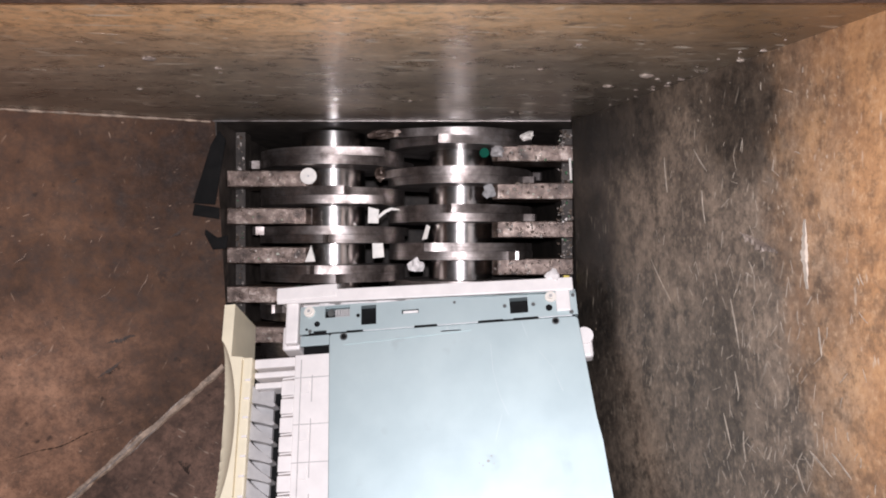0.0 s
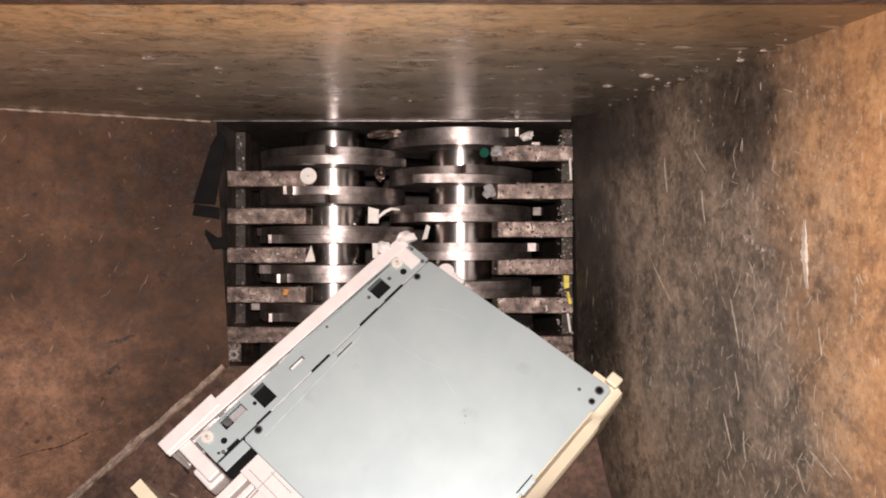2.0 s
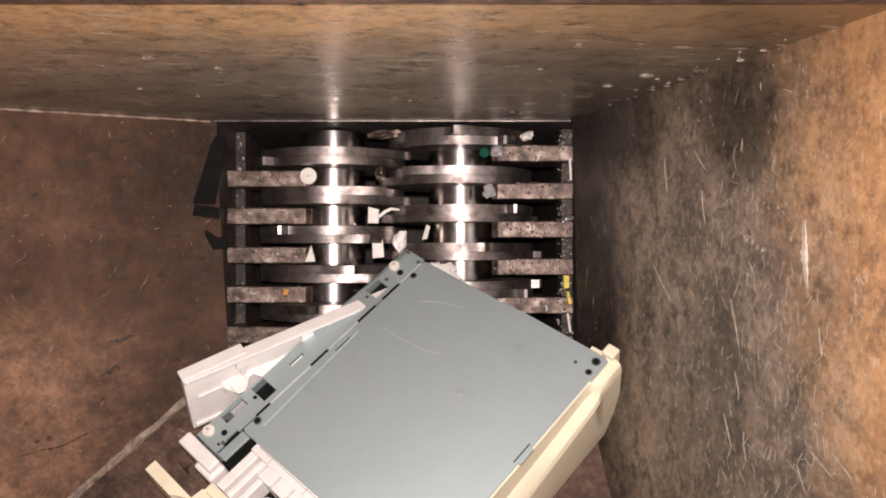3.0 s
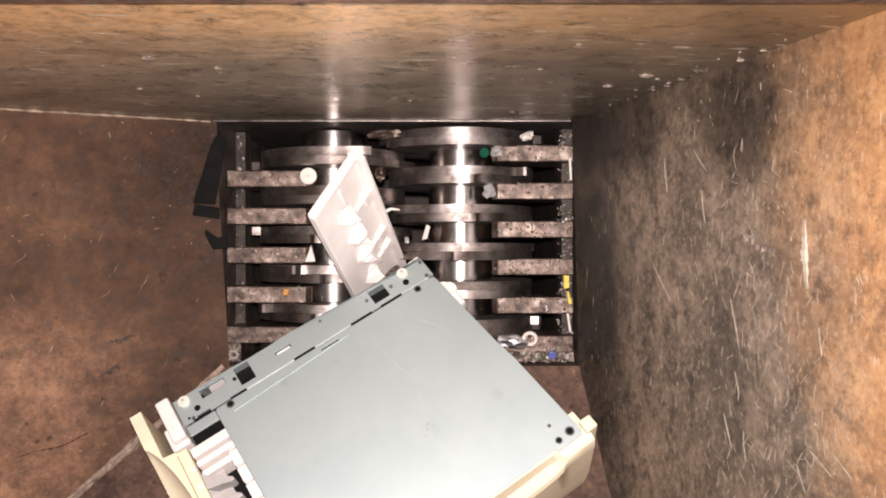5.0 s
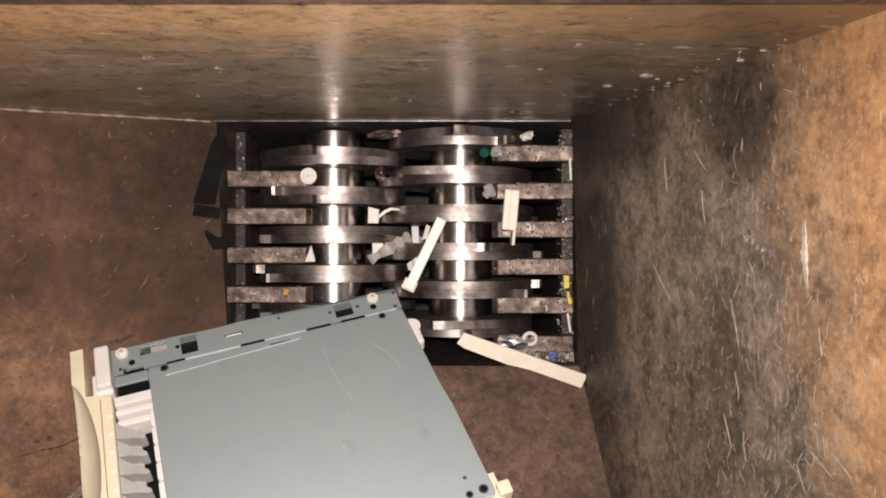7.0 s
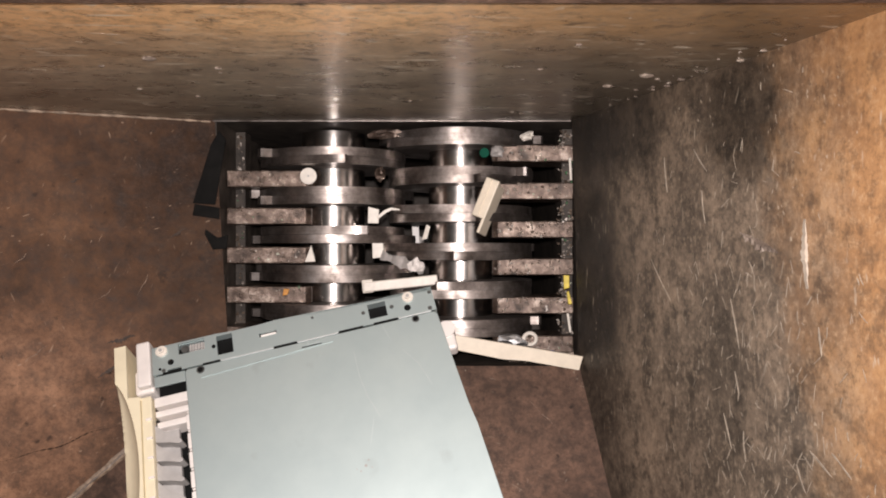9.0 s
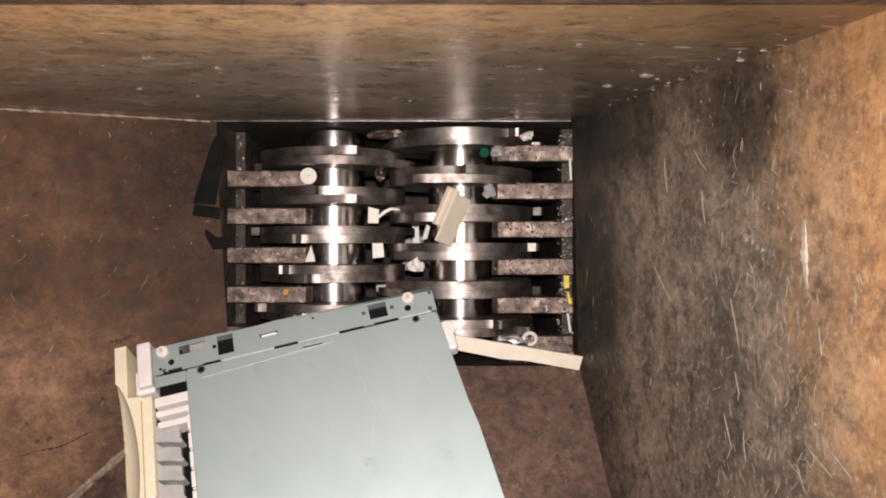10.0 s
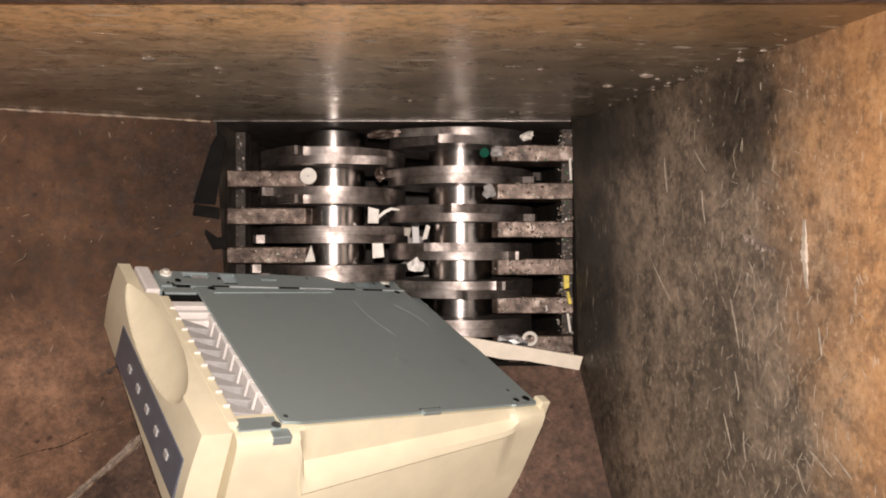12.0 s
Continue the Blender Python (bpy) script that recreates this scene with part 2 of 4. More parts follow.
M_GREYPANEL = plain("slate_button_panel", (0.12, 0.13, 0.16), 0.4, 0, 0.1, 40, 0.02)
M_GREEN = plain("green_plastic", (0.006, 0.075, 0.045), 0.8, 0, 0.2, 60, 0.05, 0.15)
M_YELLOW = plain("yellow_plastic", (0.65, 0.5, 0.06), 0.5, 0, 0.2, 60, 0.1)
M_ORANGE = plain("orange_plastic", (0.6, 0.26, 0.04), 0.5, 0, 0.2, 60, 0.1)
M_BLUE = plain("blue_plastic", (0.12, 0.14, 0.4), 0.4, 0, 0.2, 60, 0.1)
M_FOIL = plain("crumpled_foil", (0.8, 0.8, 0.82), 0.42, 1.0, 0.3, 120, 0.8)
M_GREYSCRAP = plain("dull_grey_plastic", (0.40, 0.37, 0.35), 0.5, 0, 0.15, 60, 0.1)
M_GROOVE = plain("grey_groove_plastic", (0.44, 0.41, 0.39), 0.6, 0, 0.1, 60, 0.05)
M_FOLD = plain("bright_bare_edge", (0.66, 0.69, 0.69), 0.45, 0.35, 0.1, 60, 0.03)
M_RUBBER = plain("black_rubber", (0.0045, 0.004, 0.0036), 0.8, 0, 0.5, 40, 0.6, 0.15)


# ---- mesh helpers ----
def part(name, bm, mat, parent=None, label="", smooth=False):
    me = bpy.data.meshes.new(name)
    bmesh.ops.recalc_face_normals(bm, faces=bm.faces)
    bm.to_mesh(me)
    bm.free()
    me.materials.append(mat)
    if smooth:
        for p in me.polygons:
            p.use_smooth = True
        me.set_sharp_from_angle(angle=radians(30))
    ob = new(name, me)
    if parent:
        ob.parent = parent
    if label:
        ob["label"] = label
    return ob


def empty(name):
    return new(name)


def add_box(bm, x0, x1, y0, y1, z0, z1, bev=0.0):
    r = bmesh.ops.create_cube(bm, size=1)
    for v in r["verts"]:
        v.co = Vector(((x0 + x1) / 2 + v.co.x * (x1 - x0), (y0 + y1) / 2 + v.co.y * (y1 - y0), (z0 + z1) / 2 + v.co.z * (z1 - z0)))
    if bev:
        es = {e for v in r["verts"] for e in v.link_edges}
        bmesh.ops.bevel(bm, geom=list(es), offset=bev, segments=2, affect="EDGES", profile=0.5)


def boxes(*args):
    bm = bmesh.new()
    for a in args:
        add_box(bm, *a)
    return bm


def add_prism(bm, outline, low, high, axis=2):
    """Outline (two coordinates) extruded along one axis from low to high."""
    def place(p, h):
        c = list(p)
        c.insert(axis, h)
        return c
    a = [bm.verts.new(place(p, low)) for p in outline]
    b = [bm.verts.new(place(p, high)) for p in outline]
    bm.faces.new(a)
    bm.faces.new(b)
    k = len(outline)
    for i in range(k):
        bm.faces.new((a[i], a[(i + 1) % k], b[(i + 1) % k], b[i]))


def prism(outline, low, high, axis=2, bev=0.0):
    bm = bmesh.new()
    add_prism(bm, outline, low, high, axis)
    if bev:
        bmesh.ops.bevel(bm, geom=list(bm.edges), offset=bev, segments=2, affect="EDGES", profile=0.5)
    return bm


def add_cyl(bm, x, y, z, r, h, axis=2, seg=20):
    pts = [(r * math.cos(2 * math.pi * i / seg), r * math.sin(2 * math.pi * i / seg)) for i in range(seg)]
    c = [x, y, z]
    u, v = [k for k in range(3) if k != axis]
    add_prism(bm, [(c[u] + p, c[v] + q) for p, q in pts], c[axis], c[axis] + h, axis)


def lump_mesh(size, seed, rough=0.35):
    """A torn, crumpled lump: a faceted blob pushed in and out."""
    r = random.Random(seed)
    bm = bmesh.new()
    bmesh.ops.create_icosphere(bm, subdivisions=2, radius=1.0)
    for v in bm.verts:
        k = 1 + r.uniform(-rough, rough)
        v.co = Vector((v.co.x * size[0] * k, v.co.y * size[1] * k, v.co.z * size[2] * (1 + r.uniform(-0.5, 0.5))))
    return bm


def slab(corners, thick):
    """A plate between corners in one plane, with thickness behind it."""
    pts = [Vector(c) for c in corners]
    n = (pts[1] - pts[0]).cross(pts[2] - pts[0]).normalized() * thick
    bm = bmesh.new()
    a = [bm.verts.new(p) for p in pts]
    b = [bm.verts.new(p - n) for p in pts]
    bm.faces.new(a)
    bm.faces.new(b[::-1])
    k = len(pts)
    for i in range(k):
        bm.faces.new((a[i], b[i], b[(i + 1) % k], a[(i + 1) % k]))
    return bm


# ---- hopper ----
A_RIGHT, A_LEFT, A_FRONT = 0.293, 2.33, 2.0
Z_CHUTE, Z_TOP = 0.30, 0.715
Y_BACK, Y_FRONT = 0.228, -0.207


def x_right(y, z):
    return 0.228 + 0.03 * (Y_BACK - y) + A_RIGHT * z


def x_left(y, z):
    return -0.404 + 0.06 * (Y_BACK - y) - A_LEFT * z


def y_front(z):
    return Y_FRONT - A_FRONT * z


def corner(x, y, z):
    return (x(y, z), y, z)


yf = y_front(Z_CHUTE)
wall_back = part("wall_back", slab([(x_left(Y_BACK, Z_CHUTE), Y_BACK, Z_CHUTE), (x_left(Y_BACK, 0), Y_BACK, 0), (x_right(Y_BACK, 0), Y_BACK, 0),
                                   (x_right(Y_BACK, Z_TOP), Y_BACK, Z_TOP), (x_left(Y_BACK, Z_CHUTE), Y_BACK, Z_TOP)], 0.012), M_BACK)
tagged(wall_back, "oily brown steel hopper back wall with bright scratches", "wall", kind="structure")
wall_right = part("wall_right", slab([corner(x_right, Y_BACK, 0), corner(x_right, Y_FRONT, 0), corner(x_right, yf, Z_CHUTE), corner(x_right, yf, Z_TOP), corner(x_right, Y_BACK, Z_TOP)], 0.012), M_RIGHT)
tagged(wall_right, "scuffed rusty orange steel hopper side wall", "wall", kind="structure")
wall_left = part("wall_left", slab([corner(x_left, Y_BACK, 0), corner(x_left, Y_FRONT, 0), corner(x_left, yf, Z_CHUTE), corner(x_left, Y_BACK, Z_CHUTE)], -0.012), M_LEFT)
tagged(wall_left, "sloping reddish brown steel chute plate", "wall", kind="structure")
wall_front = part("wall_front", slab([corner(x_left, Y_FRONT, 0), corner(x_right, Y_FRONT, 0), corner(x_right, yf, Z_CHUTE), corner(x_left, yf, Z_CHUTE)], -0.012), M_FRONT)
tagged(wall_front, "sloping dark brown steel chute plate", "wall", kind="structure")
xl = x_left(Y_BACK, Z_CHUTE)
wall_outer = part("wall_outer", boxes((xl - 0.03, xl - 0.015, yf - 0.03, Y_BACK, Z_CHUTE, Z_TOP), (xl - 0.03, 0.6, yf - 0.03, yf - 0.015, Z_CHUTE, Z_TOP)), M_LEFT)
tagged(wall_outer, "upright brown steel hopper outer plates", "wall", kind="structure")
rim = part("trim_rim", boxes((xl, 0.50, Y_BACK - 0.0085, Y_BACK + 0.06, Z_TOP + 0.001, Z_TOP + 0.02, 0.003)), M_FRONT)
tagged(rim, "dark brown steel rim along the hopper top", "rim", kind="structure")
for b in ((-0.44, -0.405, -0.25, 0.235, -1.02, -0.016), (0.248, 0.28, -0.25, 0.235, -1.02, -0.016), (-0.405, 0.248, 0.230, 0.26, -1.02, -0.004), (-0.405, 0.248, -0.25, -0.212, -1.02, -0.016), (-0.44, 0.28, -0.25, 0.26, -1.05, -1.02)):
    tagged(part("wall_housing", boxes(b), M_DARK), "black oily steel cutter housing under the hopper", "housing", kind="structure")

# ---- cutters ----
AXIS_Z = -0.17
X_LEFT_SHAFT, X_RIGHT_SHAFT = -0.2165, 0.0345
LEFT_DISCS = [0.170 - 0.0718 * i for i in range(6)]
RIGHT_DISCS = [0.2055 - 0.0700 * i for i in range(6)]
rng = random.Random(7)


def cutter_outline(phase, lead):
    """Radius round the disc: a body with two hooked teeth; lead is the sense of turning."""
    profile = ((0, 0.138), (14, 0.139), (130, 0.142), (146, 0.145), (155, 0.152), (162, 0.159), (168, 0.162), (169.5, 0.158), (171, 0.143), (174, 0.139), (180, 0.138))
    pts = []
    for k in range(2):
        for d in [3.0 * i for i in range(52)] + [156, 159, 162, 165, 168, 169.5, 171, 174, 177]:
            (d0, r0), (d1, r1) = next((p, q) for p, q in zip(profile, profile[1:]) if p[0] <= d < q[0])
            r = r0 + (r1 - r0) * (d - d0) / (d1 - d0)
            a = radians(phase + 180 * k + lead * d)
            pts.append((r * math.sin(a), r * math.cos(a)))
    return pts


def cutter_shaft(discs, lead, x, label):
    root = empty("cutter_shaft")
    bm = bmesh.new()
    add_cyl(bm, 0, discs[-1] - 0.02, 0, 0.05, 0.245 - discs[-1], axis=1, seg=48)
    part("shaft", bm, M_SHAFT, root, smooth=True)
    for i, y in enumerate(discs):
        for half in (0, 1):
            y0 = y + (0.0002 if half else -0.0155)
            bm = prism(cutter_outline(rng.uniform(0, 360), lead), y0, y0 + 0.0153, axis=1)
            part("cutter_disc", bm, M_CUT, root, smooth=True)
    gaps = [(discs[i] + discs[i + 1]) / 2 for i in range(len(discs) - 1)] + [discs[0] + 0.036]
    for y in gaps:
        bm = bmesh.new()
        add_cyl(bm, 0, y - 0.0195, 0, 0.0625, 0.039, axis=1, seg=64)
        part("spacer_collar", bm, M_SHAFT, root, "bright polished spacer collar", smooth=True)
    root.matrix_world = pose(x, 0, AXIS_Z)
    return tagged(root, label, "cutter shaft", "shredder shafts")


shaft_left = cutter_shaft(LEFT_DISCS, 1, X_LEFT_SHAFT, "bright steel shredder shaft with hooked cutter discs")
shaft_right = cutter_shaft(RIGHT_DISCS, -1, X_RIGHT_SHAFT, "oil-stained steel shredder shaft with hooked cutter discs")


def comb_finger(x0, x1, y, side):
    """A stripper finger that reaches between two discs and hugs the shaft's collar."""
    x_tip = x1 if side < 0 else x0
    x_root = x0 if side < 0 else x1
    s = 1 if side < 0 else -1
    z = -0.075
    outline = [(x_root, z - 0.11), (x_root, z), (x_tip - s * 0.01, z), (x_tip, z - 0.008), (x_tip - s * 0.004, z - 0.05), (x_tip - s * 0.02, z - 0.11)]
    bm = prism(outline, y - 0.0155, y + 0.0155, axis=1, bev=0.002)
    ob = part("comb_finger", bm, M_COMB)
    return tagged(ob, "grimy steel comb finger caked with shredded bits", "comb finger", "shredder comb fingers")


for y in (0.131, 0.0614, -0.0115, -0.085, -0.160):
    comb_finger(-0.403, -0.246, y, -1)
for y in (0.1785, 0.108, 0.0365, -0.033, -0.105, -0.177):
    comb_finger(0.092, 0.243, y, 1)

# ---- printer ----
# its own space: the sheet steel bottom lies at z = 0 and faces +z; x runs along the folded bracket


def sheet_with_holes(xs, ys, holes, z0, z1):
    """A sheet cut into cells by xs and ys, without the cells named in holes."""
    bm = bmesh.new()
    for i in range(len(xs) - 1):
        for j in range(len(ys) - 1):
            if (i, j) not in holes:
                add_box(bm, xs[i], xs[i + 1], ys[j], ys[j + 1], z0, z1)
    bmesh.ops.remove_doubles(bm, verts=bm.verts, dist=1e-5)
    return bm


def dished_panel():
    """The front panel: a slab whose outer face has a scooped hand recess that cuts into its upper edge."""
    bm = bmesh.new()
    ny, nz = 170, 60
    y0, y1 = -0.347, 0.069

    def outer(i, j):
        y = y1 + (y0 - y1) * i / ny
        deep = 0.105 + 0.035 * i / ny
        z = 0.002 - deep * j / nz
        u, w = (y + 0.132) / 0.140, (z - 0.002) / 0.044
        dip = max(0.0, 1 - u * u - w * w)
        belly = 0.003 * math.sin(math.pi * j / nz)
        return Vector((-0.1265 - 0.003 * j / nz - belly + 0.031 * dip ** 0.75, y, z))
    front = [[bm.verts.new(outer(i, j)) for j in range(nz + 1)] for i in range(ny + 1)]
    back = [[bm.verts.new((-0.109 if outer(i, j).y > -0.021 else -0.091, outer(i, j).y, outer(i, j).z)) for j in (0, nz)] for i in range(ny + 1)]
    for i in range(ny):
        for j in range(nz):
            bm.faces.new((front[i][j], front[i + 1][j], front[i + 1][j + 1], front[i][j + 1]))
        bm.faces.new((front[i][0], back[i][0], back[i + 1][0], front[i + 1][0]))
        bm.faces.new((front[i][nz], front[i + 1][nz], back[i + 1][1], back[i][1]))
        bm.faces.new((back[i][0], back[i][1], back[i + 1][1], back[i + 1][0]))
    for i in (0, ny):
        bm.faces.new([*front[i], back[i][1], back[i][0]])
    return bm


def cover_mesh():
    """The long side cover: an upright wall whose upper part is pressed in above a slanting crease."""
    bm = bmesh.new()
    stations = [-0.077, -0.06, -0.02, 0.002, 0.008, 0.014, 0.022, 0.032, 0.05, 0.10, 0.15, 0.20, 0.25, 0.30, 0.325, 0.338, 0.345, 0.352, 0.375, 0.398]
    rows = []
    for x in stations:
        crease = -0.092 + (x - 0.03) * 0.175
        k = min(1.0, max(0.0, (x - 0.002) / 0.02)) * min(1.0, max(0.0, (0.352 - x) / 0.02))
        k = k * k * (3 - 2 * k)
        full = [(-0.336, -0.007), (-0.341, -0.008), (-0.346, -0.010), (-0.3495, -0.013), (-0.351, -0.018), (-0.3525, -0.030), (-0.3525, -0.036)]
        pressed = [(-0.336, -0.006), (-0.3365, -0.012), (-0.3380, crease * 0.42), (-0.3390, crease * 0.60), (-0.3530, crease * 0.82), (-0.3560, crease), (-0.3525, crease - 0.005)]
        ring = [(a + (c - a) * k, b + (d - b) * k) for (a, b), (c, d) in zip(full, pressed)]
        ring += [(-0.3545, -0.120), (-0.351, -0.165), (-0.300, -0.165), (-0.300, -0.010)]
        lean = 0.012 if x > 0.38 else 0.0
        rows.append([bm.verts.new((x - lean * z / -0.165, y, z)) for y, z in ring])
    n = len(rows[0])
    for p, q in zip(rows, rows[1:]):
        for i in range(n):
            bm.faces.new((p[i], q[i], q[(i + 1) % n], p[(i + 1) % n]))
    bm.faces.new(rows[0])
    bm.faces.new(rows[-1][::-1])
    return bm


def build_printer():
    root = empty("printer")
    tagged(root, "upside-down cream printer with bare grey sheet steel bottom", "printer")
    plate = part("bottom_plate", prism([(-0.0235, 0.003), (-0.020, 0.0068), (0.360, 0.0062), (0.3645, 0.002), (0.3745, -0.150), (0.3795, -0.186), (0.3880, -0.330), (0.384, -0.337), (0.344, -0.3375), (0.341, -0.3325), (0.006, -0.3345), (-0.0165, -0.331), (-0.0185, -0.326)], -0.004, 0.0, bev=0.0012), M_PLATE, root, "smooth grey galvanised bottom plate")
    for x, y, r in ((0.0, 0.0, 0.0062), (0.33, 0.0, 0.0058), (0.3730, -0.3237, 0.0068), (0.3526, -0.3256, 0.0052)):
        bm = bmesh.new()
        add_cyl(bm, x, y, 0.0002, r, 0.0008, seg=16)
        part("screw_hole", bm, M_RIM, plate)
        bm = bmesh.new()
        add_cyl(bm, x, y, 0.0006, r * 0.68, 0.0008, seg=14)
        part("screw", bm, M_BLACK, plate)
    bm = bmesh.new()
    add_cyl(bm, 0.355, -0.301, 0.0002, 0.0028, 0.0006, seg=12)
    part("screw_hole", bm, M_RIM, plate)
    for x0, x1 in ((-0.056, -0.03), (0.004, 0.030), (0.112, 0.147), (0.212, 0.250), (0.266, 0.304)):
        part("fold_slot", boxes((x0, x1, 0.0066, 0.0096, -0.001, 0.0008)), M_BLACK, plate)
    for x0, x1 in ((0.031, 0.111), (0.148, 0.211), (0.305, 0.356)):
        part("fold_edge", boxes((x0, x1, 0.0066, 0.0086, -0.001, 0.0012, 0.0003)), M_FOLD, plate, "bright bare folded edge")
    part("corner_tab", boxes((-0.070, -0.0240, -0.010, 0.0066, -0.006, -0.0022, 0.0006)), M_PLATE, plate)
    part("fold_tab", boxes((0.155, 0.182, -0.0022, 0.0035, -0.001, 0.0016, 0.0004)), M_PLATE, plate)
    part("fold_tab_slot", boxes((0.153, 0.184, -0.0038, -0.0024, -0.001, 0.0005)), M_BLACK, plate)
    part("pressed_ridge", prism([(0.0, -0.0132), (0.20, -0.0048), (0.20, -0.0036), (0.0, -0.0118)], -0.001, 0.0011), M_PLATE, plate)
    part("edge_tab", boxes((0.183, 0.211, -0.3385, -0.3300, -0.004, 0.0016, 0.0006)), M_PLATE, plate)
    part("edge_tab_slot", boxes((0.180, 0.214, -0.3298, -0.3282, -0.002, 0.0006)), M_BLACK, plate)
    for pts in ([(0.228, -0.030), (0.229, -0.070), (0.235, -0.105), (0.247, -0.140)], [(0.300, -0.045), (0.318, -0.072), (0.330, -0.110)]):
        part("scratch", prism(pts + [(x + 0.0004, y) for x, y in reversed(pts)], -0.001, 0.0002), M_FOLD, plate, "fine bright scratch")
    bm = bmesh.new()
    for x, y, r in ((0.214, -0.205, 0.0022), (0.219, -0.198, 0.0013), (0.206, -0.211, 0.0012), (0.222, -0.209, 0.0010), (0.201, -0.207, 0.0009)):
        add_cyl(bm, x, y, -0.001, r, 0.0012, seg=7)
    part("smudge", bm, M_FIN, plate, "small dark smudge")
    bm = sheet_with_holes([-0.071, -0.049, -0.031, -0.028, 0.009, 0.0272, 0.0514, 0.092, 0.119, 0.262, 0.290, 0.365],
                          [0.0090, 0.0135, 0.0178, 0.0310, 0.0340, 0.0380, 0.0435, 0.0502, 0.0525, 0.0550],
                          {(1, 0), (2, 0), (5, 2), (5, 3), (5, 4), (5, 5), (5, 6), (7, 3), (7, 4), (9, 2), (9, 3), (9, 4), (9, 5), (2, 4), (2, 5), (2, 6), (3, 4), (3, 5), (3, 6), (2, 7), (3, 7)}, -0.004, -0.0005)
    for v in bm.verts:
        if v.co.y > 0.0515:
            v.co.y -= 0.0082 * max(0.0, (v.co.x - 0.119) / 0.246) + (0.0016 if 0.03 < v.co.x < 0.119 else 0)
    bracket = part("side_bracket", bm, M_PLATE, root, "perforated grey steel bracket")
    part("bracket_wall", boxes((-0.071, 0.119, 0.0515, 0.0535, -0.03, -0.0045), (0.119, 0.365, 0.0445, 0.0462, -0.03, -0.0045), (-0.071, -0.068, 0.0090, 0.0515, -0.03, -0.0045), (0.362, 0.365, 0.0090, 0.0445, -0.03, -0.0045)), M_PLATE, bracket)
    for x, y, r, mat in ((-0.0545, 0.0130, 0.003, M_RIM), (-0.0433, 0.0245, 0.0046, M_BLACK), (-0.060, 0.0165, 0.002, M_BLACK), (0.3221, 0.0226, 0.0052, M_BLACK), (0.3555, 0.0130, 0.0034, M_RIM), (0.3605, 0.0405, 0.003, M_RIM), (0.254, 0.031, 0.0030, M_RIM), (0.2985, 0.0302, 0.0032, M_RIM), (0.176, 0.0435, 0.0022, M_RIM), (0.0225, 0.034, 0.003, M_BLACK)):
        bm = bmesh.new()
        add_cyl(bm, x, y, -0.0005, r, 0.0012, seg=14)
        part("screw", bm, mat, bracket)
    for x, y in ((-0.0561, 0.0455), (0.3260, 0.0400)):
        bm = bmesh.new()
        add_cyl(bm, x, y, -0.0005, 0.0088, 0.003, seg=18)
        add_cyl(bm, x, y, 0.0022, 0.0048, 0.004, seg=14)
        stud = part("stud", bm, M_SCRAP, bracket, "white plastic stud")
        bm = bmesh.new()
        add_cyl(bm, x, y, 0.0062, 0.0026, 0.0006, seg=10)
        part("pin", bm, M_FIN, stud)
    part("bracket_lining", boxes((-0.066, 0.119, 0.012, 0.051, -0.026, -0.016), (0.119, 0.361, 0.012, 0.044, -0.026, -0.016), (-0.071, 0.0, -0.03, 0.009, -0.05, -0.027)), M_BLACK, bracket)
    part("slot_tongue", boxes((0.0935, 0.1175, 0.0335, 0.0376, -0.012, -0.0052, 0.0008)), M_WHITE, bracket, "white tongue in a slot")
    gears = part("gear_block", boxes((-0.016, 0.008, 0.036, 0.049, -0.0155, -0.007), *[(-0.014 + 0.0044 * k, -0.0116 + 0.0044 * k, 0.038, 0.048, -0.007, -0.003) for k in range(5)]), M_FIN, bracket)
    bm = bmesh.new()
    add_cyl(bm, -0.022, 0.0435, -0.0155, 0.0062, 0.011, seg=16)
    part("gear_wheel", bm, M_RIM, gears)
    bm = prism([(0.06, 0.042), (0.33, 0.042), (0.36, -0.295), (0.06, -0.29)], -0.085, -0.014)
    for v in bm.verts:
        if v.co.z < -0.05:
            v.co.x = 0.15 + (v.co.x - 0.15) * 0.75
            v.co.y = -0.15 + (v.co.y + 0.15) * 0.8
    part("chassis", bm, M_BLACK, root, "dark inner chassis")
    side = part("side_cover", cover_mesh(), M_CREAM, root, "yellowed cream side cover", smooth=True)
    part("cover_ear", boxes((0.391, 0.410, -0.340, -0.320, -0.085, 0.003, 0.003)), M_CREAM, side)
    corner_metal = part("metal_corner", boxes((-0.072, -0.020, -0.336, -0.312, -0.018, -0.005, 0.001), (-0.034, -0.010, -0.351, -0.334, -0.024, -0.007, 0.001)), M_PLATE, root)
    bm = bmesh.new()
    add_cyl(bm, -0.024, -0.3302, -0.0055, 0.0062, 0.0015, seg=14)
    add_cyl(bm, -0.010, -0.322, -0.0055, 0.0032, 0.0065, seg=12)
    part("screw", bm, M_RIM, corner_metal)
    # front panel, pushed inwards while the cutters pull
    front = part("front_panel", dished_panel(), M_CREAM, root, "cream front panel with scooped hand recess", smooth=True)
    part("panel_lip", boxes((-0.0905, -0.0755, -0.326, -0.022, -0.02, -0.0005, 0.002)), M_CREAM, front)
    part("panel_tie", boxes((-0.110, -0.089, -0.026, -0.0215, -0.02, 0.0, 0.001)), M_CREAM, front)
    for k in range(9):
        part("lip_peg", boxes((-0.084, -0.076, -0.061 - 0.0292 * k, -0.0575 - 0.0292 * k, -0.004, 0.0022, 0.0008)), M_WHITE, front)
    part("button_panel", prism([(-0.1318, -0.047), (-0.1340, -0.104), (-0.126, -0.105), (-0.124, -0.047)], -0.325, -0.025, axis=1, bev=0.001), M_GREYPANEL, front, "slate grey button panel")
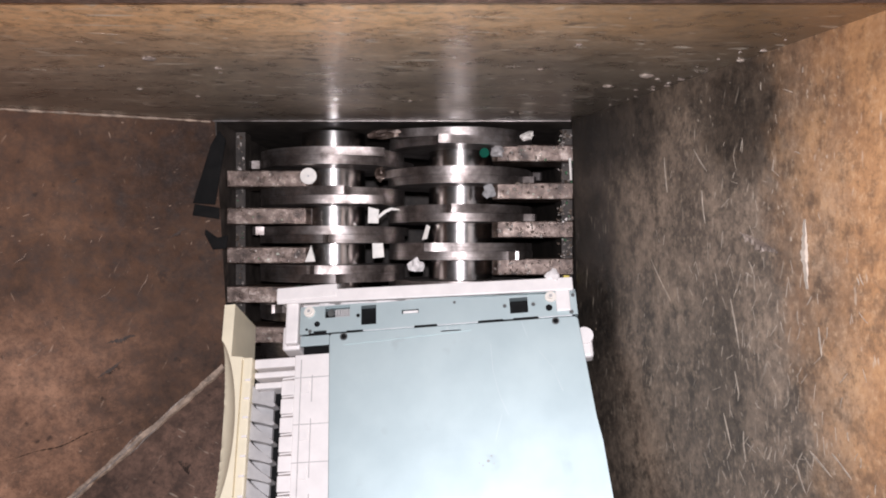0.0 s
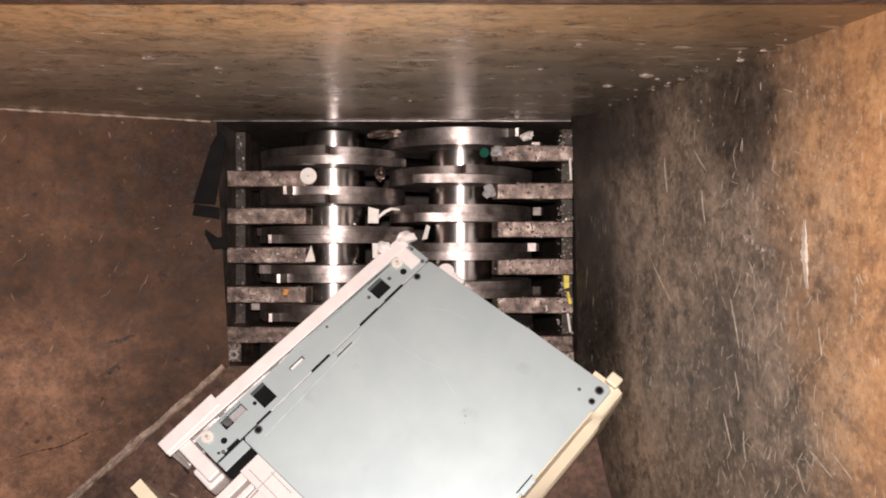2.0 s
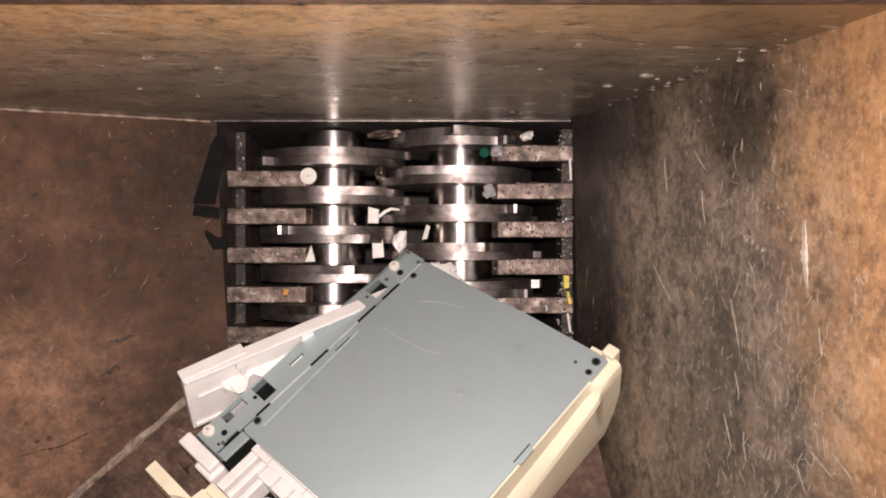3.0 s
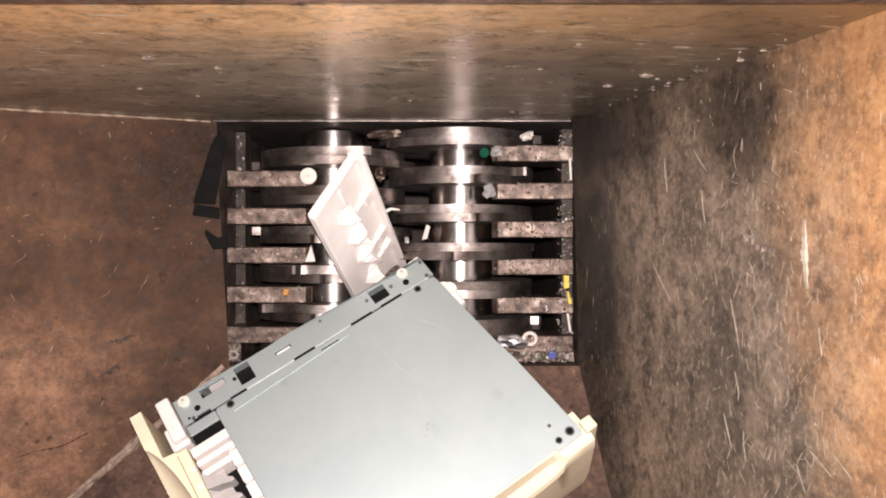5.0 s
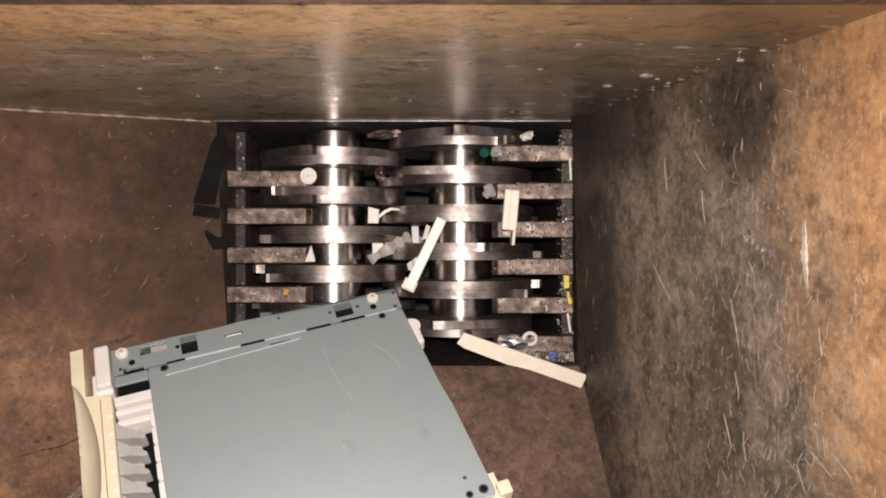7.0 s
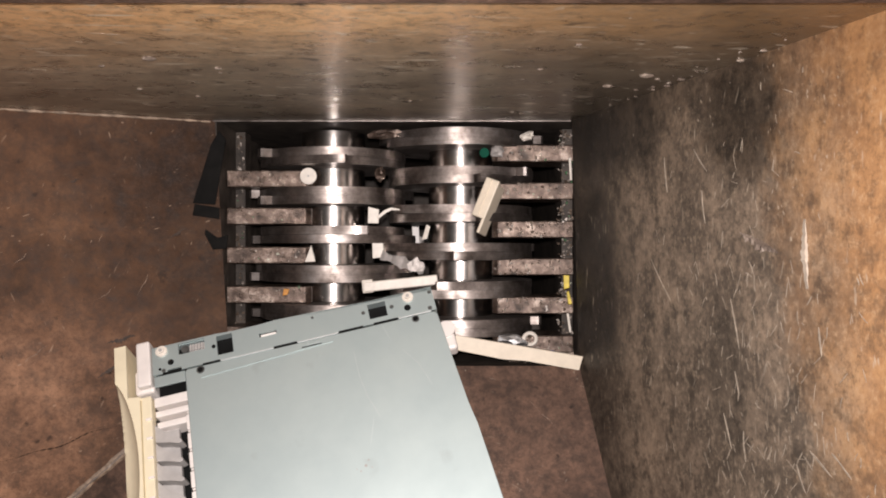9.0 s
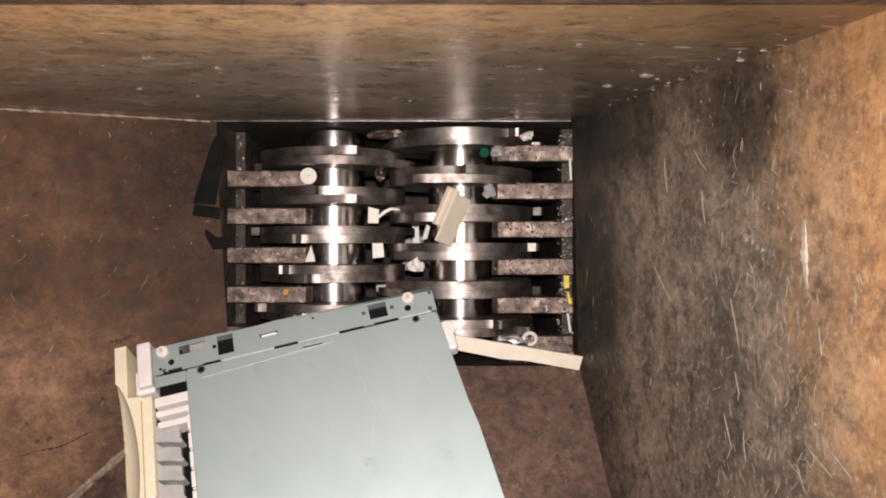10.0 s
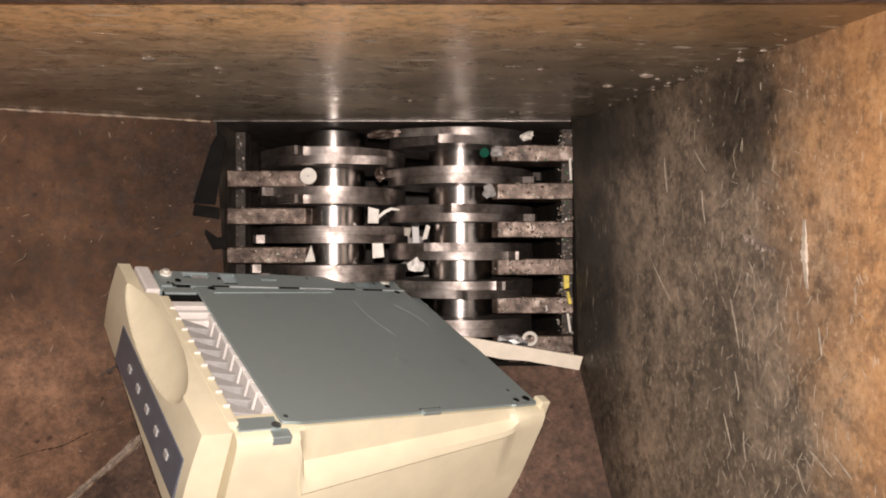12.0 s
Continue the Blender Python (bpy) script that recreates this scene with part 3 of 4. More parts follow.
    for k in range(5):
        part("button", boxes((-0.1350, -0.129, -0.285 + 0.046 * k, -0.272 + 0.046 * k, -0.080, -0.070, 0.0015)), M_FIN, front)
    # paper path between the front panel and the plate
    tray = part("paper_guide", boxes((-0.009, 0.050, -0.305, -0.022, -0.045, -0.0075, 0.0015), (-0.074, -0.009, -0.039, -0.024, -0.05, -0.0085, 0.0015)), M_WHITE, root, "white ribbed paper guide")
    for y0, y1, z in ((-0.054, -0.0445, -0.011), (-0.070, -0.060, -0.016)):
        part("guide_slat", boxes((-0.074, -0.009, y0, y1, -0.05, z, 0.002)), M_WHITE, tray)
    for k in range(8):
        y = -0.072 - 0.0290 * k
        part("guide_rib", boxes((-0.029, -0.0085, y - 0.0130, y + 0.0105, -0.050, -0.0085, 0.0012)), M_WHITE, tray)
        part("guide_blade", prism([(-0.027, y + 0.0115), (-0.0085, y + 0.0125), (-0.0085, y + 0.0148), (-0.027, y + 0.0138)], -0.05, -0.0075), M_WHITE, tray)
        fin_y = -0.098 - 0.0285 * k
        pts = [(-0.0755, fin_y + 0.0335), (-0.070, fin_y + 0.027), (-0.060, fin_y + 0.018), (-0.047, fin_y + 0.009), (-0.0385, fin_y + 0.002), (-0.0375, fin_y - 0.002), (-0.043, fin_y - 0.0035), (-0.056, fin_y + 0.001), (-0.0755, fin_y + 0.0055)]
        part("guide_fin", prism(pts, -0.034, -0.010, bev=0.001), M_FIN, front, "translucent grey paper fin")
    for x, y0, y1 in ((0.0190, -0.098, -0.056), (0.0185, -0.212, -0.124), (0.0190, -0.29, -0.235), (0.001, -0.30, -0.03)):
        part("guide_groove", boxes((x, x + 0.0014, y0, y1, -0.009, -0.0072)), M_GROOVE, tray)
    for y in (-0.060, -0.133, -0.19, -0.247):
        part("guide_joint", boxes((-0.008, 0.048, y, y + 0.0012, -0.009, -0.0070)), M_GROOVE, tray)
        part("guide_step", boxes((0.003, 0.016, y - 0.024, y - 0.006, -0.009, -0.0058, 0.0008)), M_WHITE, tray)
    part("fin_web", boxes((-0.0755, -0.047, -0.31, -0.062, -0.04, -0.032)), M_FIN, front)
    part("guide_floor", boxes((-0.089, -0.030, -0.305, -0.040, -0.07, -0.052)), M_BLACK, front)
    # white corner pieces
    part("corner_bracket", boxes((-0.0955, -0.0745, -0.004, 0.0705, -0.05, -0.001, 0.003), (-0.103, -0.074, -0.010, 0.030, -0.05, -0.014, 0.004)), M_WHITE, root, "white plastic corner bracket")
    bm = bmesh.new()
    add_cyl(bm, 0.372, -0.022, -0.036, 0.0135, 0.024, seg=20)
    add_box(bm, 0.362, 0.383, -0.056, -0.024, -0.04, -0.014, 0.005)
    part("end_clip", bm, M_WHITE, root, "white plastic end clip")
    for ob in root.children_recursive:
        ob.data.transform(Matrix.Scale(1.07, 4))
    return root


printer = build_printer()

# ---- loose plastic ----


def build_side_panel():
    """The white side panel that tears off: x along its length, y down its width."""
    bm = boxes((0.002, 0.498, 0.003, 0.128, -0.0015, 0.0015), (0.001, 0.007, 0.004, 0.127, -0.008, 0.008, 0.001), (0, 0.505, 0, 0.006, -0.019, 0.004, 0.0015), (0.003, 0.496, 0.124, 0.13, -0.006, 0.006, 0.001),
               (0.475, 0.4985, 0.001, 0.012, -0.055, -0.008, 0.002), (-0.001, 0.105, -0.0015, 0.008, -0.014, 0.010, 0.002))
    for v in bm.verts:
        v.co.z += 0.004 * math.sin(9 * v.co.x + 14 * v.co.y)
    ob = part("side_panel", bm, M_WHITE)
    tagged(ob, "torn white plastic side panel with clips", "plastic panel")
    for x in (0.085, 0.2, 0.245, 0.39):
        part("clip", boxes((x, x + 0.022, 0.006, 0.030, -0.012, 0.001, 0.002), (x + 0.006, x + 0.016, 0.028, 0.05, -0.008, 0.0, 0.002)), M_WHITE, ob)
    r = random.Random(15)
    bm = bmesh.new()
    last = None
    for i in range(46):
        x = 0.06 + 0.0085 * i
        rise = abs(math.sin(i * 0.55)) * 0.022 + r.uniform(0, 0.006)
        out = 0.020 + 0.012 * math.sin(i * 0.83) + r.uniform(-0.003, 0.003)
        row = [bm.verts.new((x, 0.052, 0.0)), bm.verts.new((x, 0.054 + out * 0.4, -rise)), bm.verts.new((x + r.uniform(-0.003, 0.003), 0.052 + out, -rise * 0.7)), bm.verts.new((x, out + 0.058, 0.0))]
        if last:
            for k in range(3):
                bm.faces.new((last[k], last[k + 1], row[k + 1], row[k]))
        last = row
    part("torn_edge", bm, M_WHITE, ob, "crumpled torn edge")
    bm = lump_mesh((0.013, 0.008, 0.011), 31, 0.25)
    bmesh.ops.translate(bm, verts=bm.verts, vec=(0.474, 0.004, 0.004))
    part("crushed_end", bm, M_WHITE, ob, "crushed white plastic end")
    part("stiffener", boxes((0.02, 0.40, 0.06, 0.064, -0.004, 0.0, 0.001)), M_WHITE, ob)
    return ob


def torn_shard():
    """A torn strip of panel, bent twice, with a ragged edge."""
    r = random.Random(8)
    bm = bmesh.new()
    rows = []
    for i in range(13):
        x = -0.042 + 0.007 * i
        lift = 0.010 * math.sin(i * 0.9) + r.uniform(-0.002, 0.002)
        w = 0.011 + r.uniform(-0.004, 0.003) - 0.004 * abs(i - 6) / 6
        rows.append([bm.verts.new((x, -w, lift)), bm.verts.new((x, w, lift + 0.006)), bm.verts.new((x, w, lift + 0.003)), bm.verts.new((x, -w, lift - 0.003))])
    for p, q in zip(rows, rows[1:]):
        for k in range(4):
            bm.faces.new((p[k], q[k], q[(k + 1) % 4], p[(k + 1) % 4]))
    bm.faces.new(rows[0])
    bm.faces.new(rows[-1][::-1])
    return bm


side_panel = build_side_panel()
torn_bar = tagged(part("plastic_bar", boxes((-0.068, 0.068, -0.009, 0.009, -0.006, 0.006, 0.002), (0.05, 0.07, -0.013, 0.011, -0.012, 0.004, 0.002)), M_SCRAP), "narrow torn white plastic bar", "plastic scrap", "printer scraps")
trim_strip = tagged(part("trim_strip", prism([(-0.115, -0.01), (-0.1, -0.014), (-0.02, -0.016), (0.02, -0.012), (0.115, -0.013), (0.118, 0.012), (-0.11, 0.012)], -0.004, 0.004, bev=0.001), M_TRIM), "long cream plastic trim strip with ragged edge", "plastic scrap", "printer scraps")
block = tagged(part("plastic_block", boxes((-0.013, 0.013, -0.036, 0.036, -0.006, 0.006, 0.002), (0.007, 0.0125, -0.062, 0.030, -0.040, 0.004, 0.0015), (-0.003, -0.0005, -0.034, 0.034, 0.005, 0.009, 0.0006)), M_TRIM), "small cream plastic block with broken tab", "plastic scrap", "printer scraps")
torn_cap = tagged(part("plastic_clip", lump_mesh((0.012, 0.019, 0.012), 44, 0.2), M_WHITE), "crushed white plastic clip between the shafts", "plastic scrap", "printer scraps")
shard = tagged(part("plastic_shard", torn_shard(), M_GREYSCRAP), "torn translucent grey plastic shard", "plastic scrap", "printer scraps")

# ---- seams and lips of the hopper ----


def bead(name, a, b, width, mat, label, wob=0.3, n=40, lift=0.002, seed=1, taper=False, sway=0.0):
    """An uneven flat bead from a to b."""
    r = random.Random(seed)
    a, b = Vector(a), Vector(b)
    d = (b - a).normalized()
    side = d.cross(Vector((0, 0, 1))).normalized()
    up = side.cross(d)
    bm = bmesh.new()
    last = None
    for i in range(n + 1):
        p = a + (b - a) * i / n
        w = width * (1 + r.uniform(-wob, wob)) / 2
        if taper:
            w *= math.sin(math.pi * (0.04 + 0.92 * i / n)) ** 1.5
        h = lift * (1 + r.uniform(-0.4, 0.4))
        c = side * (r.uniform(-0.07, 0.07) * width + sway * (math.sin(5.1 * i / n) + 0.5 * math.sin(13.7 * i / n + 1)))
        ring = [bm.verts.new(p + c - side * w - up * 0.004), bm.verts.new(p + c - side * w * 0.4 + up * h), bm.verts.new(p + c + side * w * 0.4 + up * h), bm.verts.new(p + c + side * w - up * 0.004)]
        if last:
            for k in range(3):
                bm.faces.new((last[k], last[k + 1], ring[k + 1], ring[k]))
        last = ring
    return tagged(part(name, bm, mat, smooth=True), label, "seam", kind="structure")


M_SEAM = plain("brown_scuffed_seam", (0.24, 0.175, 0.125), 0.6, 0.1, 0.5, 70, 0.3, 0.3)
M_STAIN = plain("old_oil_stain", (0.05, 0.034, 0.026), 0.6, 0, 0.5, 90, 0.2, 0.2)
M_SCUFF = plain("pale_chute_scuff", (0.21, 0.145, 0.105), 0.6, 0, 0.4, 120, 0.2, 0.2)
M_CRACK = plain("dark_crack_grime", (0.03, 0.018, 0.012), 0.8, 0, 0.4, 50, 0.3, 0.1)
M_SCRATCH = plain("pale_scratched_steel", (0.34, 0.285, 0.225), 0.5, 0.2, 0.3, 90, 0.3)
M_GOUGE = plain("bare_gouged_steel", (0.5, 0.42, 0.34), 0.45, 0.3, 0.15, 80, 0.2)
M_WELD = worn_steel("pale_worn_weld", (0.07, 0.05, 0.04), (0.22, 0.17, 0.135), (0.40, 0.33, 0.27), ((0, 0, 40), (0, 0, 48), (0, 0, 33)), 22, 260, (0.5, 0.7), 0.1, 0.62, (0.62, 0.54, 0.46), 9.0)
seam_a, seam_b = Vector(corner(x_left, Y_FRONT, 0.004)), Vector(corner(x_left, y_front(0.2), 0.204))
bead("trim_weld", seam_a, seam_b, 0.022, M_SEAM, "worn weld along the chute corner", 0.22, 46, 0.0012, 1, False, 0.001)
seam_side = (seam_b - seam_a).cross(Vector((0, 0, 1))).normalized()
seam_rng = random.Random(33)
for k in range(22):
    at, size, off = seam_rng.uniform(0, 0.9), seam_rng.uniform(0.06, 0.28), seam_rng.gauss(0, 0.0055)
    lift = Vector((0, 0, 0.002))
    bead("trim_weld_streak", seam_a.lerp(seam_b, at) + seam_side * off + lift, seam_a.lerp(seam_b, min(1.0, at + size)) + seam_side * (off + seam_rng.uniform(-0.003, 0.003)) + lift, seam_rng.uniform(0.0025, 0.007), M_WELD, "pale scuffed streak along the chute weld", 0.4, 26, 0.0008, 40 + k, True, 0.0008)
bead("trim_corner_back", corner(x_left, Y_BACK - 0.003, 0.003), corner(x_left, Y_BACK - 0.003, 0.25), 0.007, M_SEAM, "thin scuffed weld along the back corner", 0.5, 70, 0.0015, 3)
bead("trim_crack", corner(x_left, -0.337, 0.1442), corner(x_left, -0.298, 0.0722), 0.0036, M_CRACK, "dark crooked crack across the chute plate", 0.8, 60, 0.0003, 5, True, 0.004)

# stains and scuffs on the chute plates: two ends, width, dark or pale
CHUTE_MARKS = [
    ((-0.5638, -0.157, 0.0785), (-0.519, -0.1468, 0.059), 0.016, True),
    ((-0.576, -0.2137, 0.0852), (-0.5359, -0.186, 0.0673), 0.014, True),
    ((-0.5196, -0.0759, 0.0574), (-0.4958, -0.0281, 0.046), 0.0028, False),
    ((-0.5772, -0.0839, 0.0824), (-0.55, -0.0638, 0.0702), 0.0028, False),
    ((-0.6948, -0.0264, 0.1314), (-0.6651, 0.0009, 0.1179), 0.0028, False),
    ((-0.4724, 0.0205, 0.0347), (-0.4467, 0.0364, 0.0233), 0.01, True),
    ((-0.6782, -0.1814, 0.1282), (-0.6437, -0.1577, 0.1128), 0.0028, False),
    ((-0.6202, 0.1111, 0.0958), (-0.6029, 0.1155, 0.0883), 0.008, True),
    ((-0.4483, -0.3524, 0.0727), (-0.4236, -0.3774, 0.0852), 0.018, True),
    ((-0.4913, -0.3774, 0.0852), (-0.4691, -0.3423, 0.0676), 0.0028, False),
    ((0.1436, -0.2547, 0.0239), (0.194, -0.3079, 0.0505), 0.0028, False),
]
for k, (a, b, width, dark) in enumerate(CHUTE_MARKS):
    bead("trim_stain" if dark else "trim_scuff", a, b, width, M_STAIN if dark else M_SCUFF, "dark oil stain on the chute plate" if dark else "thin pale scuff on the chute plate", 0.8 if dark else 0.4, 60, 0.0003, 60 + k, True, 0.0015)

# ---- weld spatter on the back wall and a gouge in the side wall ----
SPATTER = [
    (0.431, 0.632, 0.009),
    (-0.350, 0.475, 0.009),
    (0.267, 0.377, 0.010),
    (0.230, 0.306, 0.007),
    (-0.431, 0.286, 0.005),
    (-0.283, 0.420, 0.005),
    (-0.051, 0.193, 0.004),
    (-0.287, 0.394, 0.003),
    (0.122, 0.414, 0.004),
    (-0.365, 0.230, 0.004),
    (0.114, 0.090, 0.004),
    (0.131, 0.078, 0.004),
    (-0.424, 0.433, 0.004),
    (0.151, 0.539, 0.004),
]


def spatter():
    r = random.Random(4)
    bm = bmesh.new()
    corner_drops = []
    for k in range(30):
        z = r.choice((r.uniform(0.08, 0.62), r.gauss(0.42, 0.05), r.gauss(0.30, 0.03)))
        corner_drops.append((x_right(Y_BACK, z) - abs(r.gauss(0.0, 0.022)) - 0.004, z, 0.0012 + 0.0042 * r.random() ** 3))
    for x, z, size in SPATTER + corner_drops:
        m = pose(x, Y_BACK - 0.001, z)
        vs = bmesh.ops.create_icosphere(bm, subdivisions=2, radius=1.0)["verts"]
        for v in vs:
            k = size * r.uniform(0.7, 1.15)
            v.co = m @ Vector((v.co.x * k, v.co.y * size * 0.35, v.co.z * k * 0.8))
    return tagged(part("trim_spatter", bm, M_WELD, smooth=True), "pale weld spatter on the back wall", "weld spatter", kind="structure")


# each scratch on the side wall: its two ends and its width
SCRATCHES = [
    ((0.3606, -0.0622, 0.4228), (0.3666, -0.1241, 0.4368), 1),
    ((0.3646, -0.1528, 0.4271), (0.3675, -0.1819, 0.4342), 1),
    ((0.3065, -0.0145, 0.2433), (0.3224, -0.0732, 0.2914), 1),
    ((0.3591, -0.2101, 0.4027), (0.3644, -0.2519, 0.4165), 1),
    ((0.4029, -0.2216, 0.5508), (0.4125, -0.2421, 0.5815), 1),
    ((0.412, -0.2161, 0.5825), (0.4202, -0.2369, 0.6083), 1),
    ((0.3973, -0.2416, 0.5299), (0.4018, -0.2702, 0.5422), 1),
    ((0.3146, 0.1303, 0.2856), (0.3176, 0.0798, 0.2907), 1),
    ((0.3351, 0.133, 0.3559), (0.344, 0.101, 0.3831), 1),
    ((0.4041, -0.0842, 0.5691), (0.406, -0.1146, 0.5723), 1),
    ((0.3411, 0.0772, 0.3706), (0.344, 0.0334, 0.376), 1),
    ((0.3706, -0.2243, 0.4405), (0.3725, -0.2617, 0.443), 1),
]


def scratches():
    """Long scratches where they stand, and a scatter of short ones on the worn parts of both walls."""
    r = random.Random(17)
    bm = bmesh.new()
    side_n, back_n = Vector((-1, -0.03, 0.293)).normalized(), Vector((0, -1, 0))
    marks = [(Vector(a), Vector(b), side_n, 0.0009 * width, 0.0009) for a, b, width in SCRATCHES]
    for k in range(230):
        y, z = r.uniform(-0.36, -0.02) if k % 8 else r.uniform(0.0, 0.2), r.gauss(0.47, 0.09)
        a = Vector((x_right(y, z), y, z))
        turn, size = r.gauss(0.0, 0.5), r.uniform(0.005, 0.022)
        y, z = y + size * math.cos(turn), z + size * math.sin(turn)
        marks.append((a, Vector((x_right(y, z), y, z)), side_n, r.uniform(0.0003, 0.0007), 0.0003))
    for k in range(45):
        x, z = r.uniform(-0.6, 0.36), r.uniform(0.15, 0.66)
        a = Vector((x, Y_BACK, z))
        turn, size = r.gauss(0.0, 0.25), 0.003 + 0.03 * r.random() ** 2
        marks.append((a, a + Vector((size * math.cos(turn), 0, size * math.sin(turn))), back_n, r.uniform(0.0003, 0.0009), 0.0001))
    for a, b, n, width, proud in marks:
        d = b - a
        w = n.cross(d).normalized() * width
        edge = [(t, r.uniform(0.5, 1.2)) for t in (0.15, 0.35, 0.6, 0.85)]
        bend = w * r.uniform(-2, 2)
        line = [a] + [a + d * t + w * k + bend * math.sin(math.pi * t) for t, k in edge] + [b] + [a + d * t - w * k + bend * math.sin(math.pi * t) for t, k in reversed(edge)]
        top = [bm.verts.new(p + n * proud) for p in line]
        low = [bm.verts.new(p - n * 0.001) for p in line]
        bm.faces.new(top)
        for i in range(len(line)):
            j = (i + 1) % len(line)
            bm.faces.new((top[i], low[i], low[j], top[j]))
    return tagged(part("trim_scratches", bm, M_SCRATCH), "pale scratches in the hopper walls", "scratches", kind="structure")


spatter()
scratches()
bead("trim_gouge", (0.3951, 0.0327, 0.5556), (0.3975, -0.0438, 0.5558), 0.007, M_GOUGE, "bright bare gouge in the side wall", 0.4, 24, 0.0015, 9, True)
bead("trim_smear", (0.3637, 0.0201, 0.4470), (0.3832, -0.0032, 0.5110), 0.016, M_WELD, "pale smear on the side wall", 0.5, 24, 0.001, 12, True)
lip = part("trim_lip", boxes((-0.412, 0.226, 0.2255, 0.2275, -0.004, 0.0015, 0.0004)), M_CUT)
tagged(lip, "bright worn steel lip under the back wall", "lip", kind="structure")

# ---- scraps lying on the cutters ----


def scrap(name, outline, x, y, z, rz, thick, mat, label, rx=0, ry=0):
    ob = part(name, prism(outline, -thick / 2, thick / 2, bev=min(0.001, thick * 0.3)), mat)
    ob.matrix_world = pose(x, y, z, rx, ry, rz)
    return tagged(ob, label, "plastic scrap", "scraps on the cutters")


def disc(r, n=20):
    return [(r * math.cos(2 * math.pi * i / n), r * math.sin(2 * math.pi * i / n)) for i in range(n)]


def lump(name, x, y, z, size, seed, mat, label, rz=0):
    ob = part(name, lump_mesh(size, seed), mat)
    ob.matrix_world = pose(x, y, z, 0, 0, rz)
    return tagged(ob, label, "plastic scrap", "scraps on the cutters")


cap = scrap("round_cap", disc(0.0155, 28), -0.2497, 0.1353, -0.071, 0, 0.006, M_SCRAP, "round white plastic cap lying on a comb finger")
bm = bmesh.new()
add_cyl(bm, 0, 0, 0.003, 0.0018, 0.001, seg=10)
part("pin_hole", bm, M_FIN, cap)
scrap("plastic_triangle", [(-0.011, -0.016), (0.009, -0.015), (0.001, 0.016)], -0.2455, -0.0084, -0.071, 0, 0.006, M_SCRAP, "small white plastic triangle on a comb finger")
scrap("plastic_tile", [(-0.011, -0.015), (0.009, -0.016), (0.011, 0.010), (-0.009, 0.016)], -0.1294, 0.0631, -0.075, 2, 0.006, M_SCRAP, "bright white plastic chip between the shafts")
scrap("plastic_tile", [(-0.011, -0.017), (0.011, -0.016), (0.01, 0.017), (-0.01, 0.016)], -0.1213, 0.0000, -0.080, 3, 0.006, M_SCRAP, "bright white plastic chip between the shafts")
scrap("bent_ribbon", [(-0.022, -0.008), (-0.008, 0.004), (0.004, 0.009), (0.02, 0.006), (0.021, 0.003), (0.005, 0.005), (-0.005, 0.0), (-0.018, -0.012)], -0.1000, 0.0677, -0.060, 0, 0.004, M_SCRAP, "thin bent white plastic ribbon between the shafts")
lump("folded_scrap", -0.0486, -0.0300, -0.050, (0.013, 0.013, 0.009), 21, M_WHITE, "small folded white plastic scrap between the shafts", 10)
scrap("curled_scrap", [(-0.006, -0.014), (0.004, -0.012), (0.010, 0.012), (0.003, 0.016)], -0.0333, 0.0302, -0.060, 0, 0.004, M_SCRAP, "thin curled white plastic scrap", 20)
lump("grey_crumb", -0.1164, 0.1394, -0.070, (0.010, 0.013, 0.008), 22, M_COMB, "crumpled grey plastic lump between the shafts", 0)
lump("grey_crumb", -0.1041, 0.2072, -0.030, (0.028, 0.009, 0.009), 23, M_COMB, "crumpled grey plastic lump under the back lip", 6)
scrap("green_cap", disc(0.009), 0.0763, 0.1777, -0.066, 0, 0.012, M_GREEN, "small green plastic cap on a comb finger")
lump("pale_crumb", 0.1004, 0.1809, -0.066, (0.013, 0.010, 0.009), 24, M_GREYSCRAP, "pale crumbly lump beside the green cap", 0)
lump("pale_crumb", 0.0857, 0.1066, -0.066, (0.013, 0.013, 0.009), 25, M_FIN, "pale crumbly lump on a comb finger", 0)
lump("white_flake", 0.1552, 0.2069, -0.050, (0.013, 0.007, 0.009), 26, M_SCRAP, "torn white plastic flake in the corner", 15)
scrap("yellow_scrap", [(-0.005, -0.012), (0.005, -0.010), (0.006, 0.012), (-0.004, 0.013)], 0.2210, -0.0598, -0.020, 4, 0.004, M_YELLOW, "torn yellow plastic scrap beside the wall")
scrap("yellow_scrap", [(-0.003, -0.012), (0.004, -0.012), (0.001, 0.012), (-0.003, 0.010)], 0.2261, -0.0872, -0.020, 8, 0.004, M_YELLOW, "torn yellow plastic scrap beside the wall")
scrap("orange_scrap", [(-0.006, -0.007), (0.003, -0.005), (0.007, 0.005), (-0.004, 0.006)], -0.2916, -0.0797, -0.071, 0, 0.004, M_ORANGE, "tiny orange plastic scrap on a comb finger")
lump("foil_scrap", 0.1243, -0.1685, -0.040, (0.026, 0.013, 0.009), 27, M_FOIL, "crumpled silver foil beside the cutters", -4)
scrap("blue_scrap", disc(0.008, 8), 0.1997, -0.1934, -0.050, 0, 0.008, M_BLUE, "small blue plastic scrap among shreds", 15)
for px in ((0.2395, 0.0585, -0.01, 0.078, -3), (0.2280, 0.143, -0.02, 0.04, 3), (0.2255, -0.132, -0.02, 0.034, 8)):
    x, y, z, length, lean = px
    bm = bmesh.new()
    add_cyl(bm, 0, -length / 2, 0, 0.0022, length, axis=1, seg=8)
    rod = part("plastic_rod", bm, M_SCRAP, smooth=True)
    rod.matrix_world = pose(x, y, z + 0.004, 0, 0, lean)
    tagged(rod, "thin white plastic rod stuck beside the side wall", "plastic scrap", "rods beside the wall")


